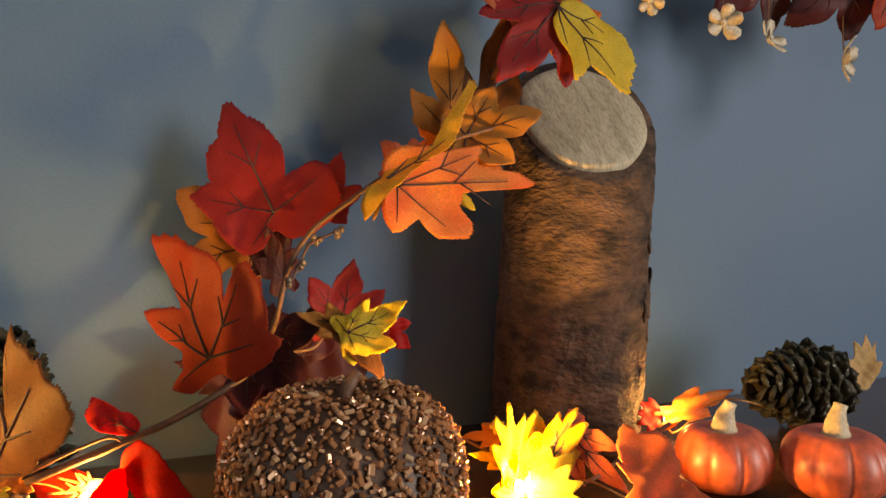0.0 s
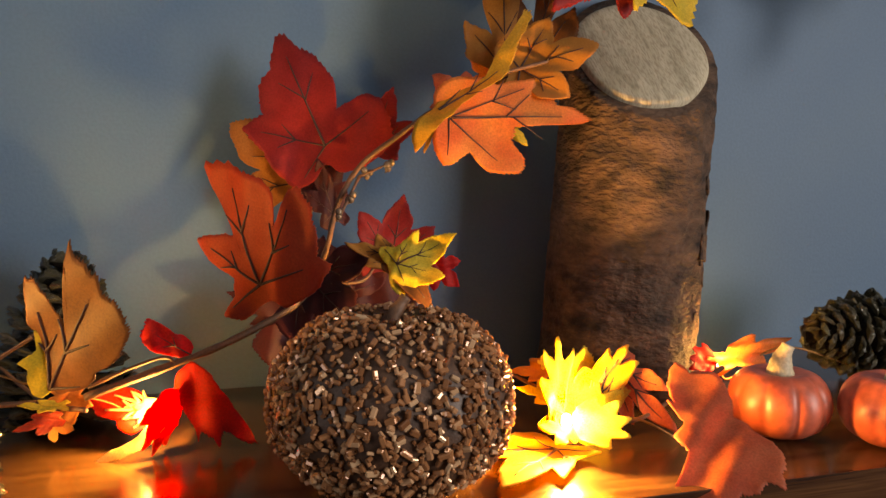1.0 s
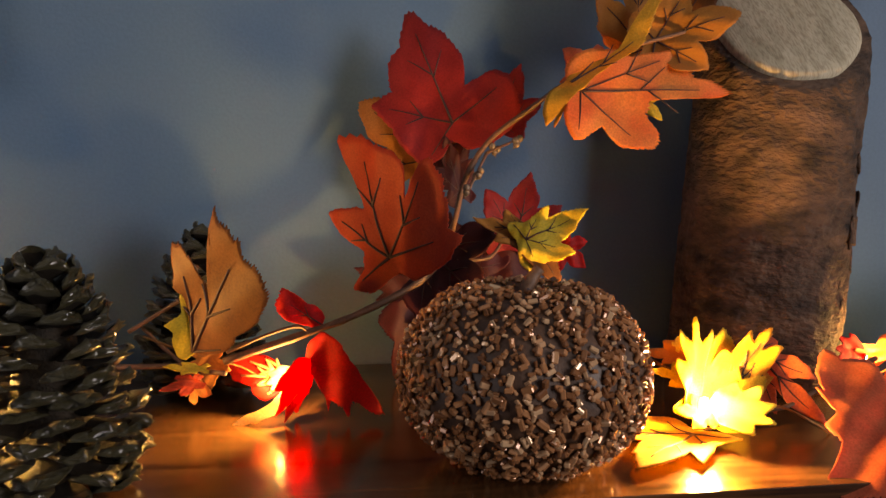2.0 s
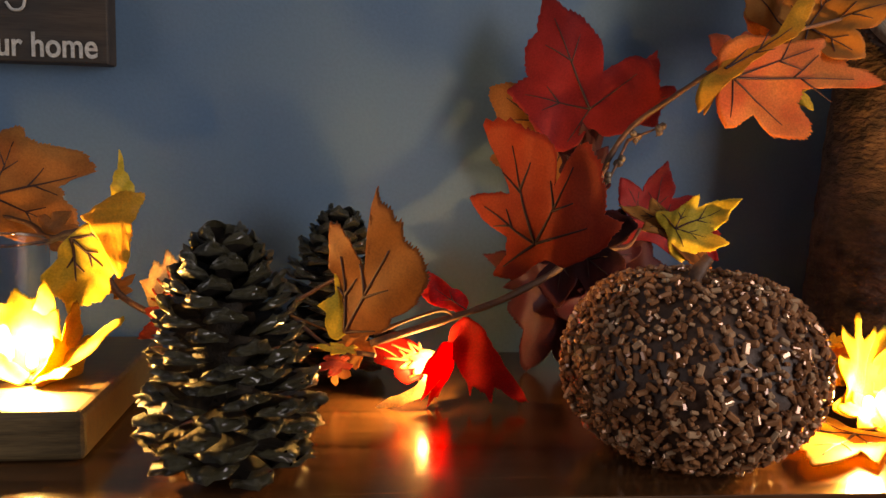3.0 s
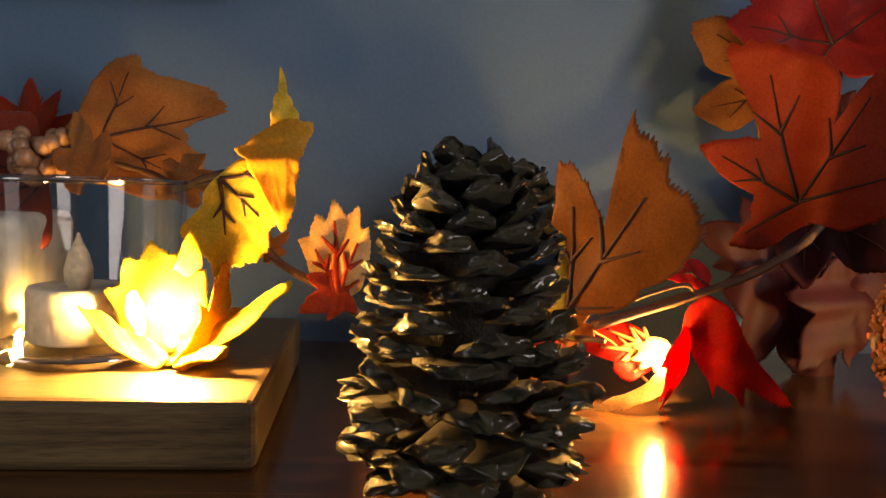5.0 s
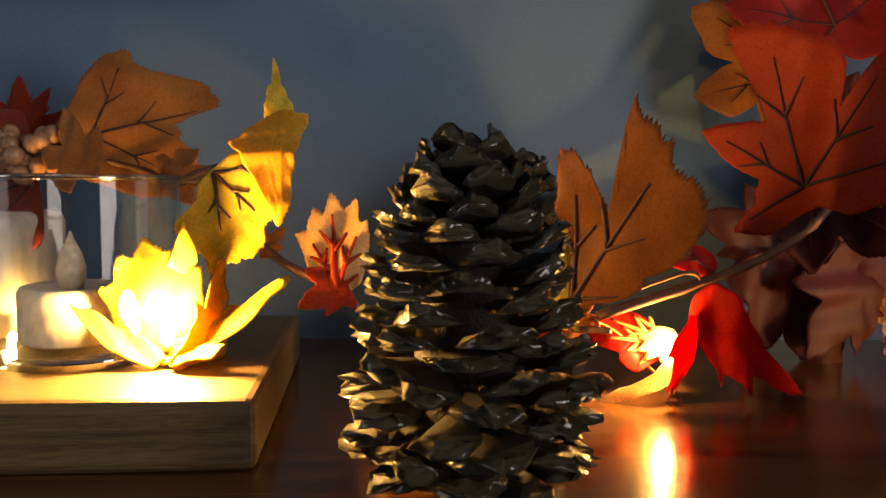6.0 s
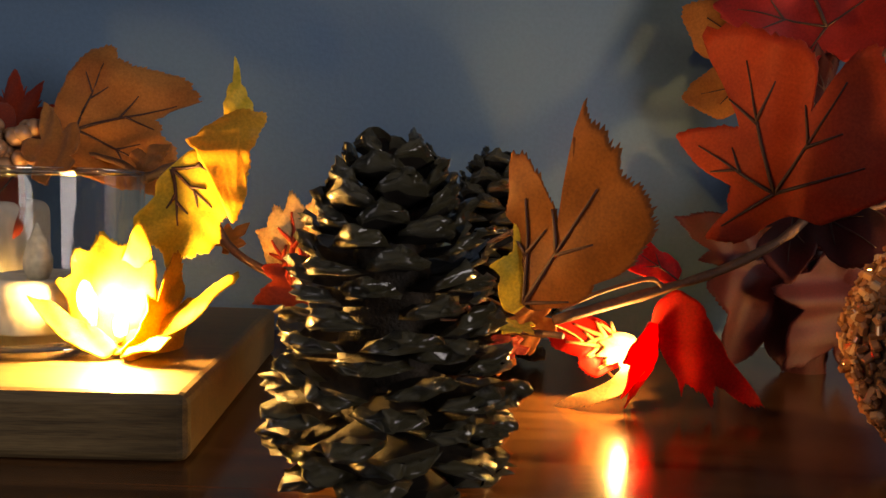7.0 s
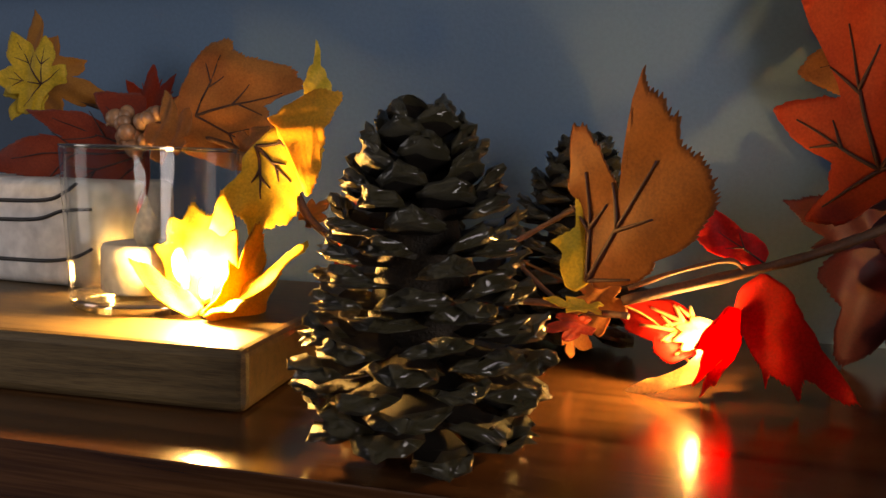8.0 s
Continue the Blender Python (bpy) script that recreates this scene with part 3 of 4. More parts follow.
# ---- log with a slanting cut ----
def cut_log(at, r, low, slope, label):
    log = thing("log", at, label, "log")
    log.rotation_euler = (0, radians(3.5), 0)

    def rough(a, z):
        v = Vector((math.cos(a) * 3, math.sin(a) * 3, z * 30))
        return 1 + 0.035 * noise.noise(v) + 0.024 * noise.noise(v * 3.1) + 0.02 * noise.noise(v * 8)

    steps, rows = 96, 56
    n = Vector(slope).normalized()

    def top(x, y):
        return low - (n.x * x + n.y * y) / n.z

    bm = bmesh.new()
    rings = []
    for j in range(rows + 1):
        ring = []
        for i in range(steps):
            a = 2 * math.pi * i / steps
            h = top(r * math.cos(a), r * math.sin(a))
            z = h * j / rows
            k = rough(a, z) * (1.03 - 0.05 * j / rows)
            if j == rows:
                k *= 0.985
            ring.append(bm.verts.new((r * k * math.cos(a), r * k * math.sin(a), z)))
        rings.append(ring)
    for u, v in zip(rings, rings[1:]):
        for i in range(steps):
            bm.faces.new((u[i], u[(i + 1) % steps], v[(i + 1) % steps], v[i]))
    bm.faces.new(list(reversed(rings[0])))
    bm.faces.new(rings[-1])
    part("bark", bm, BARK, log, "rough brown bark")
    # pale sawn face, slightly proud of the bark, with a soft rim
    bm = bmesh.new()
    ring_list = []
    for k, lift in ((0.0, 0.004), (0.35, 0.004), (0.7, 0.0036), (0.82, 0.003), (0.865, 0.0012), (0.875, -0.003)):
        ring = []
        for i in range(steps):
            a = 2 * math.pi * i / steps
            w = 1 + 0.02 * noise.noise(Vector((math.cos(a) * 2, math.sin(a) * 2, 7)))
            x, y = r * k * w * math.cos(a), r * k * w * math.sin(a)
            ring.append(bm.verts.new(Vector((x, y, top(x, y))) + lift * n))
        ring_list.append(ring)
    for u, v in zip(ring_list, ring_list[1:]):
        for i in range(steps):
            bm.faces.new((u[i], u[(i + 1) % steps], v[(i + 1) % steps], v[i]))
    bmesh.ops.remove_doubles(bm, verts=bm.verts, dist=0.00001)
    part("sawn_face", bm, CUT_WOOD, log, "pale sawn wood with saw marks")
    rnd = random.Random(8)
    for i in range(16):
        a = radians(rnd.uniform(-52, -8))
        z = rnd.uniform(0.02, 0.15)
        bm = bmesh.new()
        box(bm, -0.0014, 0.0003, -rnd.uniform(0.002, 0.007), rnd.uniform(0.002, 0.007), -rnd.uniform(0.004, 0.016), rnd.uniform(0.004, 0.016), 0.0006, 1)
        bmesh.ops.subdivide_edges(bm, edges=[e for e in bm.edges if e.calc_length() > 0.004], cuts=3, use_grid_fill=True)
        for v in bm.verts:
            d = 0.0026 * noise.noise_vector(v.co * 210 + Vector((i, 0, 0)))
            v.co += Vector((0.25 * d.x, d.y, d.z))
        ob = part("bark_flake", bm, BARK, log, smooth=False)
        ob.matrix_basis = Matrix.Translation((r * 1.015 * rough(a, z) * math.cos(a), r * 1.015 * rough(a, z) * math.sin(a), z)) @ pose(0, 0, 0, rnd.uniform(-12, 12), rnd.uniform(-8, 8), math.degrees(a))
    return log


cut_log((0.379, 0.54, 0.0), 0.053, 0.236, (-0.2, -0.72, 0.82), "upright brown log with bark and a slanting pale sawn top")

# ---- pumpkin covered in bronze beads ----
def beaded_pumpkin(at, r, h, label):
    pump = thing("beaded_pumpkin", at, label, "pumpkin")

    def ribs(a, z):
        return 1 + 0.02 * math.cos(10 * a)

    def prof(k):
        t = math.pi * (k - 0.5)
        return r * max(0.05, math.cos(t) ** 0.8), h * (0.5 + 0.5 * math.sin(t)) - (0.006 * math.exp(-((k - 1) / 0.08) ** 2))

    bm = bmesh.new()
    lathe(bm, [prof(0.02 + 0.96 * i / 28) for i in range(29)], 80, ribs)
    part("body", bm, BEAD_BODY, pump, "dark brown body under the beads")
    bm = bmesh.new()
    tube(bm, spline([(0, 0, h - 0.014), (0.001, 0.002, h - 0.006), (0.004, 0.004, h), (0.008, 0.005, h + 0.005)], 5), 0.004, 0.0028, 9, 0.3)
    part("stem", bm, STEM, pump, "short dark brown stem")
    rnd = random.Random(5)
    single = bmesh.new()
    box(single, -0.0021, 0.0021, -0.00105, 0.00105, -0.0009, 0.0009, 0.0004, 1)
    bead = mesh_from("bead", single, BEAD)
    cv = np.array([v.co[:] for v in bead.vertices])
    cf = [tuple(p.vertices) for p in bead.polygons]
    verts, faces, made = [], [], 0
    count = 2900
    for i in range(count):
        s = 1 - 2 * (i + 0.5) / count
        k = 0.5 + math.asin(s) / math.pi * 0.97
        a = i * 2.39996 + rnd.uniform(-0.08, 0.08)
        rr, z = prof(k)
        r2, z2 = prof(min(0.999, k + 0.01))
        rr *= ribs(a, z)
        p = Vector((rr * math.cos(a), rr * math.sin(a), z))
        nrm = Vector(((z2 - z) * math.cos(a), (z2 - z) * math.sin(a), -(r2 - prof(k)[0]))).normalized()
        turn = nrm.to_track_quat("Z", "Y").to_matrix().to_4x4()
        sz = rnd.uniform(0.6, 1.35)
        m = Matrix.Translation(p + nrm * rnd.uniform(0.0003, 0.0016)) @ turn @ Euler((rnd.gauss(0, 0.5), rnd.gauss(0, 0.5), rnd.uniform(0, 6.28))).to_matrix().to_4x4() @ Matrix.Diagonal((sz * rnd.uniform(0.6, 1.1), sz, sz, 1))
        near = -2.2 < math.atan2(p.y, p.x) < -0.9 and 0.35 < z / h < 0.75
        if near and made < 300:
            ob = new("bead", bead)
            ob.parent = pump
            ob.matrix_basis = m
            made += 1
        else:
            mm = np.array(m)
            base = len(verts)
            verts += [tuple(mm[:3, :3] @ c + mm[:3, 3]) for c in cv]
            faces += [tuple(base + q for q in f) for f in cf]
    me = bpy.data.meshes.new("bead_cover")
    me.from_pydata(verts, [], faces)
    me.materials.append(BEAD)
    ob = new("bead_cover", me)
    ob.parent = pump
    tagged(ob, "bronze and clear glass beads", kind="stuff")
    return pump


beaded_pumpkin((0.1885, 0.407, 0.0), 0.0575, 0.0875, "round pumpkin covered in shiny bronze glass beads")

# ---- pine cones ----
pine_cone((-0.0175, 0.393, 0.0), 0.109, 0.0385, "large varnished pine cone standing upright on the mantel", 104, 3, (0, -2, 20))
pine_cone((0.014, 0.545, 0.0), 0.108, 0.037, "dark brown pine cone standing behind the leaves", 96, 4, (3, 2, 80))
pine_cone((0.592, 0.507, 0.03), 0.1, 0.034, "dark pine cone lying on its side behind small pumpkins", 96, 6, (84, 0, -75))

# ---- wooden riser with what stands on it ----
def riser():
    bm = bmesh.new()
    box(bm, -0.42, 0.0, 0.0, 0.145, 0.0, 0.0228, 0.0035, 3)
    ob = new("wooden_riser", mesh_from("wooden_riser", bm, RISER))
    ob.matrix_world = pose(-0.083, 0.403, 0.0, 0, 0, 2)
    return tagged(ob, "low worn wooden block lying on the mantel", "riser")


riser()
TOP = 0.0229


def votive_glass(at, label):
    v = thing("votive_glass", at, label, "candle holder")
    bm = bmesh.new()
    lathe(bm, [(0.0332, 0.0052), (0.0362, 0.0655), (0.0359, 0.0663), (0.0354, 0.0666), (0.0349, 0.0663), (0.0346, 0.0655), (0.0319, 0.0054)], 72, cap=False)
    part("wall", bm, GLASS, v)
    bm = bmesh.new()
    lathe(bm, [(0.002, 0.0), (0.0303, 0.0), (0.0322, 0.001), (0.0332, 0.0028), (0.0332, 0.005), (0.0314, 0.005), (0.029, 0.0044), (0.002, 0.0042)], 72)
    part("base", bm, GLASS_RIM, v, "thick glass base")
    bm = bmesh.new()
    tube(bm, [(0.0354 * math.cos(0.1309 * k), 0.0354 * math.sin(0.1309 * k), 0.0668) for k in range(49)], 0.0009, 0.0009, 8)
    part("rim", bm, GLASS_RIM, v, "rounded glass rim")
    return v


votive_glass((-0.1585, 0.464, TOP), "clear glass votive holder with a small candle inside")


def tea_light(at, label):
    c = thing("tea_light", at, label, "candle")
    bm = bmesh.new()
    lathe(bm, [(0.0175, 0.0), (0.0186, 0.001), (0.0186, 0.0185), (0.0176, 0.0205), (0.016, 0.0208), (0.009, 0.0196), (0.004, 0.0192)], 48)
    part("case", bm, WAX, c, "white plastic case")
    bm = bmesh.new()
    lathe(bm, [(0.0035, 0.019), (0.0052, 0.023), (0.0054, 0.027), (0.0038, 0.033), (0.0014, 0.038), (0.0004, 0.041)], 20)
    part("flame_tip", bm, FLAME, c, "cream plastic flame tip")
    return c


tea_light((-0.163, 0.466, TOP + 0.0052), "white battery tea light with a plastic flame tip")

# ---- small orange pumpkins ----
def small_pumpkin(at, r, h, label, turn=0):
    p = thing("small_pumpkin", at, label, "pumpkin", "small orange pumpkins")
    p.rotation_euler = (0, 0, radians(turn))
    bm = bmesh.new()

    def rib(a, z):
        return 1 - 0.07 * (1 - abs(math.sin(5 * a)) ** 0.5)

    prof = []
    for i in range(25):
        t = math.pi * (i / 24 - 0.5) * 0.98
        prof.append((r * max(0.04, math.cos(t)) ** 0.72, h * (0.5 + 0.5 * math.sin(t)) - (0.12 * h * math.exp(-((i - 24) / 2.6) ** 2))))
    lathe(bm, prof, 100, rib)
    part("body", bm, PUMPKIN_SKIN, p, "matt orange ribbed skin")
    bm = bmesh.new()
    tube(bm, spline([(0, 0, 0.86 * h), (0, 0, 0.96 * h), (0.001, 0, 1.12 * h), (0.004, -0.001, 1.3 * h)], 4), 0.0085, 0.0042, 10, 0.25)
    part("stem", bm, PUMPKIN_STEM, p, "cream stem")
    return p


small_pumpkin((0.4218, 0.4191, 0.0000), 0.029, 0.041, "small orange ribbed pumpkin with a cream stem")
small_pumpkin((0.4746, 0.3865, 0.0000), 0.031, 0.042, "small orange ribbed pumpkin standing beside another", 25)

# ---- sign on the wall ----
def sign(right, bottom, w, h, label):
    s = thing("wall_sign", (right, WALL_Y - 0.018, bottom), label, "sign")
    bm = bmesh.new()
    box(bm, -w, 0, 0, 0.016, 0, h, 0.0012, 2)
    part("board", bm, SIGN_WOOD, s, "grey-brown wooden board", smooth=False)

    def line(words, size, x, z):
        c = bpy.data.curves.new("lettering", "FONT")
        c.body, c.size, c.align_x, c.extrude, c.offset = words, size, "RIGHT", 0.0004, 0.00025
        c.materials.append(SIGN_INK)
        ob = new("lettering", c)
        ob.parent = s
        ob.matrix_basis = pose(x, -0.0006, z, 90, 0, 0) @ Matrix.Diagonal((0.87, 1.05, 1, 1))
        tagged(ob, "white painted lettering")

    line("our story. our home", 0.0205, -0.0062, 0.0035)
    bm = bmesh.new()
    tube(bm, spline([(-0.061, -0.0004, 0.036), (-0.057, -0.0004, 0.0315), (-0.051, -0.0004, 0.033), (-0.049, -0.0004, 0.042)], 6), 0.0011, 0.0009, 6)
    part("stroke", bm, SIGN_INK, s, "white painted stroke")
    return s


sign(-0.1285, 0.19, 0.36, 0.15, "dark grey-brown wooden sign with white lettering")

# ---- string of warm lights ----
def string_light(at, watts, label="small glowing warm bulb on a thin wire", tail=None, radius=0.006):
    s = thing("string_light", at, label, "string light", "string lights in the garland")
    bm = bmesh.new()
    lathe(bm, [(0.0004, 0.004), (0.0018, 0.0032), (0.0023, 0.001), (0.0022, -0.002), (0.0016, -0.0036)], 14)
    part("bulb", bm, BULB, s, "glowing bulb")
    bm = bmesh.new()
    lathe(bm, [(0.0017, -0.0034), (0.0017, -0.0058), (0.0006, -0.0066)], 12)
    part("socket", bm, WIRE, s)
    if tail:
        bm = bmesh.new()
        tube(bm, spline([(0, 0, -0.0062)] + [Vector(q) - Vector(at) for q in tail], 6), 0.0007, 0.0007, 6)
        part("wire", bm, WIRE, s)
    bulb_light((at[0], at[1] - 0.0035, at[2] + 0.0055), watts, radius)
    return s


string_light((-0.1210, 0.4430, 0.0350), 3.3, tail=[(-0.128, 0.452, 0.0245), (-0.142, 0.497, 0.0245), (-0.2069, 0.5000, 0.0164), (-0.2149, 0.4900, 0.0158), (-0.26, 0.47, 0.0245)])
# added spot: strengthens the second bulb downwards while the wall stays dark
down_light((0.0738, 0.4735, 0.0265), (0.05, -0.25, -0.97), 0.85)
string_light((0.0738, 0.4770, 0.0190), 0.4, tail=[(0.0694, 0.4850, 0.0100), (0.0515, 0.4850, 0.0280), (0.0250, 0.4750, 0.0397), (-0.0028, 0.4800, 0.0498)])
string_light((0.286, 0.418, 0.02), 2.5, tail=[(0.292, 0.422, 0.006), (0.3264, 0.4250, 0.0160), (0.3525, 0.4200, 0.0048), (0.3744, 0.4300, -0.0104)])
string_light((0.4400, 0.5000, 0.0190), 0.4, tail=[(0.4450, 0.4950, 0.0110), (0.4700, 0.4900, 0.0300), (0.4874, 0.4800, 0.0331), (0.5320, 0.4800, 0.0179)])

string_light((-0.1983, 0.4880, 0.0272), 1.2, tail=[(-0.2048, 0.4900, 0.0214), (-0.2099, 0.4800, 0.0168), (-0.27, 0.46, 0.0245)])

# ---- garland of cloth leaves ----
garland = thing("leaf_garland", (0.2, 0.5, 0.0), "garland of red, orange and yellow cloth maple leaves on brown stems", "garland")
stem(garland, [(0.0400, 0.4700, 0.0370), (0.0820, 0.4780, 0.0490), (0.1150, 0.4880, 0.0590), (0.1545, 0.5150, 0.0754), (0.1702, 0.5200, 0.1023), (0.1791, 0.5250, 0.1329), (0.1940, 0.5250, 0.1569), (0.2163, 0.5200, 0.1747), (0.2363, 0.5100, 0.1902), (0.2656, 0.5050, 0.2085), (0.3118, 0.5050, 0.2225)], 0.0022, 0.0014)
stem(garland, [(0.0420, 0.4700, 0.0420), (0.0576, 0.4700, 0.0490), (0.0778, 0.4740, 0.0545), (0.0850, 0.4780, 0.0500)], 0.0011, 0.0008)
stem(garland, [(0.0422, 0.4600, 0.0332), (0.0172, 0.4900, 0.0302), (-0.0103, 0.5100, 0.0477)], 0.0013, 0.001)
stem(garland, [(-0.0080, 0.4720, 0.0540), (0.0090, 0.4700, 0.0645), (0.0270, 0.4600, 0.0760)], 0.0012, 0.0009)
stem(garland, [(0.2047, 0.5300, 0.0953), (0.1935, 0.5200, 0.0852), (0.1732, 0.5150, 0.0840)], 0.0012, 0.001)
# the tall leaves along the stem
leaf(garland, (0.1298, 0.4856, 0.0899), (0.1010, 0.5048, 0.1570), SCARLET, (-0.7, -0.7, -0.1), ((-98, 0.6), (-58, 0.84), (-13, 0.92), (32, 0.62), (98, 0.44)), vein_r=1.35, seed=2, wave=0.025, label="orange-red maple leaf", outline=SPLAY)
leaf(garland, (0.1742, 0.5471, 0.1689), (0.1463, 0.5603, 0.2389), CRIMSON, (-0.2, -0.95, 0.1), ((-75, 0.6), (0, 1.0), (55, 0.68), (125, 0.45)), seed=3, wave=0.03, label="crimson maple leaf", outline=ARROW)
leaf(garland, (0.1643, 0.5700, 0.1465), (0.1162, 0.5750, 0.1842), TAN, (-0.2, -0.95, 0.1), fat=1.3, seed=4, notch=0.6)
leaf(garland, (0.2165, 0.5450, 0.0931), (0.2245, 0.5500, 0.1355), CRIMSON, (0.1, -0.95, 0.1), ((-90, 0.75), (-42, 0.85), (0, 1.0), (42, 0.9), (95, 0.6)), fat=1.4, seed=5, notch=0.75)
leaf(garland, (0.2061, 0.4780, 0.0999), (0.2387, 0.4760, 0.1148), YELLOW, (0.1, -0.8, 0.5), ((-95, 0.45), (-42, 0.62), (0, 1.0), (42, 0.7), (100, 0.5)), fat=1.5, seed=6, wave=0.07, label="yellow leaf with a curled edge", notch=0.7, outline=BROAD, width=0.9)
leaf(garland, (0.2082, 0.4850, 0.1024), (0.1792, 0.4900, 0.1130), AMBER, (0.1, -0.7, 0.6), width=0.6, fat=1.3, seed=26, wave=0.06)
leaf(garland, (0.2014, 0.4900, 0.1051), (0.2246, 0.4620, 0.0765), BROWN, (0.3, -0.9, 0.2), fat=1.4, seed=7, fold=0.15, notch=0.7, outline=LANCE, width=0.9)
leaf(garland, (0.1586, 0.5300, 0.0873), (0.1865, 0.4900, 0.0611), MAROON, (0, -1, 0), fat=1.4, seed=8, notch=0.65)
leaf(garland, (0.1785, 0.5450, 0.1253), (0.1694, 0.5500, 0.1589), MAROON, (0, -1, 0), width=0.6, fat=1.3, seed=27)
leaf(garland, (0.2345, 0.4900, 0.1884), (0.2850, 0.4880, 0.2470), GOLD, (-0.36, -0.86, 0.36), ((-20, 0.8), (0, 0.3)), seed=9, wave=0.04, label="golden leaf folded along its middle", fold=0.05, outline=RIBBON, core=(0.34, -0.14), width=0.75)
leaf(garland, (0.2362, 0.5000, 0.1860), (0.2261, 0.4970, 0.1641), GOLD, (-0.5, -0.6, 0.4), fat=1.2, seed=28, veins=False, outline=LANCE, width=0.5)
leaf(garland, (0.2421, 0.4957, 0.1851), (0.3376, 0.5062, 0.1877), ORANGE, (0.1, -0.98, 0.16), ((-98, 0.3), (-42, 0.52), (0, 1.0), (19, 0.72)), seed=10, wave=0.02, label="bright orange maple leaf", outline=PAW, core=(0.25, 0))
leaf(garland, (0.2805, 0.5050, 0.1845), (0.2950, 0.5050, 0.1694), YELLOW, (0.1, -0.95, 0.15), width=0.7, fat=1.4, seed=29, veins=False)
leaf(garland, (0.2939, 0.5300, 0.2151), (0.2819, 0.5300, 0.2903), AMBER, (0, -1, 0), ((-100, 0.3), (-35, 0.5), (0, 1.0), (38, 0.6), (100, 0.3)), width=0.9, fat=1.3, seed=11)
leaf(garland, (0.3144, 0.5400, 0.2220), (0.3264, 0.5300, 0.3034), BROWN, (0.2, -1, 0), ((-90, 0.3), (-30, 0.6), (0, 1.0), (30, 0.55), (90, 0.3)), width=0.85, fat=1.4, seed=12, notch=0.7)
leaf(garland, (0.2922, 0.5100, 0.2172), (0.3383, 0.4950, 0.2312), AMBER, (0, -1, 0.2), width=0.8, fat=1.4, seed=13, notch=0.6)
leaf(garland, (0.2913, 0.5450, 0.2123), (0.2692, 0.5450, 0.2328), ORANGE, (0, -1, 0), fat=1.4, seed=14, veins=False)
leaf(garland, (0.2591, 0.5200, 0.1957), (0.2401, 0.5250, 0.2138), SALMON, (0, -1, 0), fat=1.4, seed=30, veins=False)
leaf(garland, (0.3565, 0.5050, 0.3045), (0.3050, 0.4780, 0.2528), CRIMSON, (0, -1, 0.3), ((-80, 0.6), (-38, 0.8), (0, 1.0), (40, 0.8), (90, 0.5)), width=0.9, fat=1.4, seed=15, notch=0.75)
leaf(garland, (0.3489, 0.4945, 0.2989), (0.4004, 0.4890, 0.2465), YELLOW, (0.19, -0.94, 0.28), ((-41, 0.6), (0, 1.0), (30, 0.7)), seed=16, wave=0.03, label="yellow maple leaf over the top of the log", outline=HORNED, core=(0.4, 0.05))
leaf(garland, (0.3571, 0.5100, 0.3047), (0.3026, 0.5150, 0.3017), SALMON, (0, -1, 0.3), fat=1.4, seed=17)
leaf(garland, (0.3569, 0.5300, 0.2972), (0.3842, 0.5400, 0.3524), ORANGE, (0, -1, 0.3), fat=1.3, seed=31)
leaf(garland, (0.1721, 0.5600, 0.1357), (0.1628, 0.5650, 0.1665), MAROON, (0, -1, 0), fat=1.4, seed=24, outline=BROAD)
leaf(garland, (0.2091, 0.5700, 0.1734), (0.2227, 0.5750, 0.2074), CRIMSON, (0, -1, 0), fat=1.4, seed=25, outline=BROAD)
leaf(garland, (0.1911, 0.5450, 0.0747), (0.1690, 0.5500, 0.1069), MAROON, (0, -1, 0), fat=1.4, seed=37, outline=BROAD)
leaf(garland, (0.2485, 0.5500, 0.0891), (0.2646, 0.5500, 0.0742), RED, (0, -1, 0), fat=1.4, seed=38, veins=False)
# low leaves round the second light
leaf(garland, (0.0269, 0.4594, 0.0456), (0.0415, 0.4389, 0.1191), BROWN, (-0.5, -0.86, -0.14), ((-64, 0.36), (-15, 0.86), (14, 0.66)), vein_r=1.5, seed=18, label="large brown maple leaf", outline=CLEFT, wave=0.02, core=(0.27, -0.06))
leaf(garland, (0.0890, 0.4853, 0.0467), (0.1258, 0.4751, 0.0051), RED, (-0.25, -0.95, 0.1), seed=19, label="bright red leaf hanging to the shelf", outline=RAGGED, fold=0.08, veins=False, wave=0.045, core=(0.4, -0.12))
leaf(garland, (0.0927, 0.4821, 0.0528), (0.0682, 0.4876, 0.0683), RED, (-0.1, -0.98, 0.2), ((0, 0.9),), seed=20, outline=TONGUE, wave=0.05, core=(0.5, 0))
# the pale stripes put the bulb's glare into the leaf's colour
leaf(garland, (0.0755, 0.4849, 0.0233), (0.0398, 0.4901, 0.0280), RED, (-0.1, -0.95, 0.3), ((-28, 0.7), (-12, 0.9), (6, 1.0), (22, 0.7), (42, 0.6)), seed=21, wave=0.05, vein_mat=PALE, label="red leaf with broad pale stripes beside a light", outline=STUB, core=(0.4, 0.05), vein_r=3.2)
# small added pale leaf: its colour stands in for the hottest lit part
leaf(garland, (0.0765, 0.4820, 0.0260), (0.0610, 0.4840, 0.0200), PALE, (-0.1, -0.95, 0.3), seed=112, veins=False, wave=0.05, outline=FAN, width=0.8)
leaf(garland, (0.0820, 0.4770, 0.0350), (0.0810, 0.4690, 0.0030), RED, (0.85, -0.5, 0.1), seed=110, wave=0.04, cup=-0.35, label="red leaf curled round a light", outline=FAN, width=0.9, veins=False, core=(0.4, 0))
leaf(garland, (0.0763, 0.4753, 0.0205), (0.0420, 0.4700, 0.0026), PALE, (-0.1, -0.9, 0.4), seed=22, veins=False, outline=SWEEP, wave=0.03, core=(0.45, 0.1))
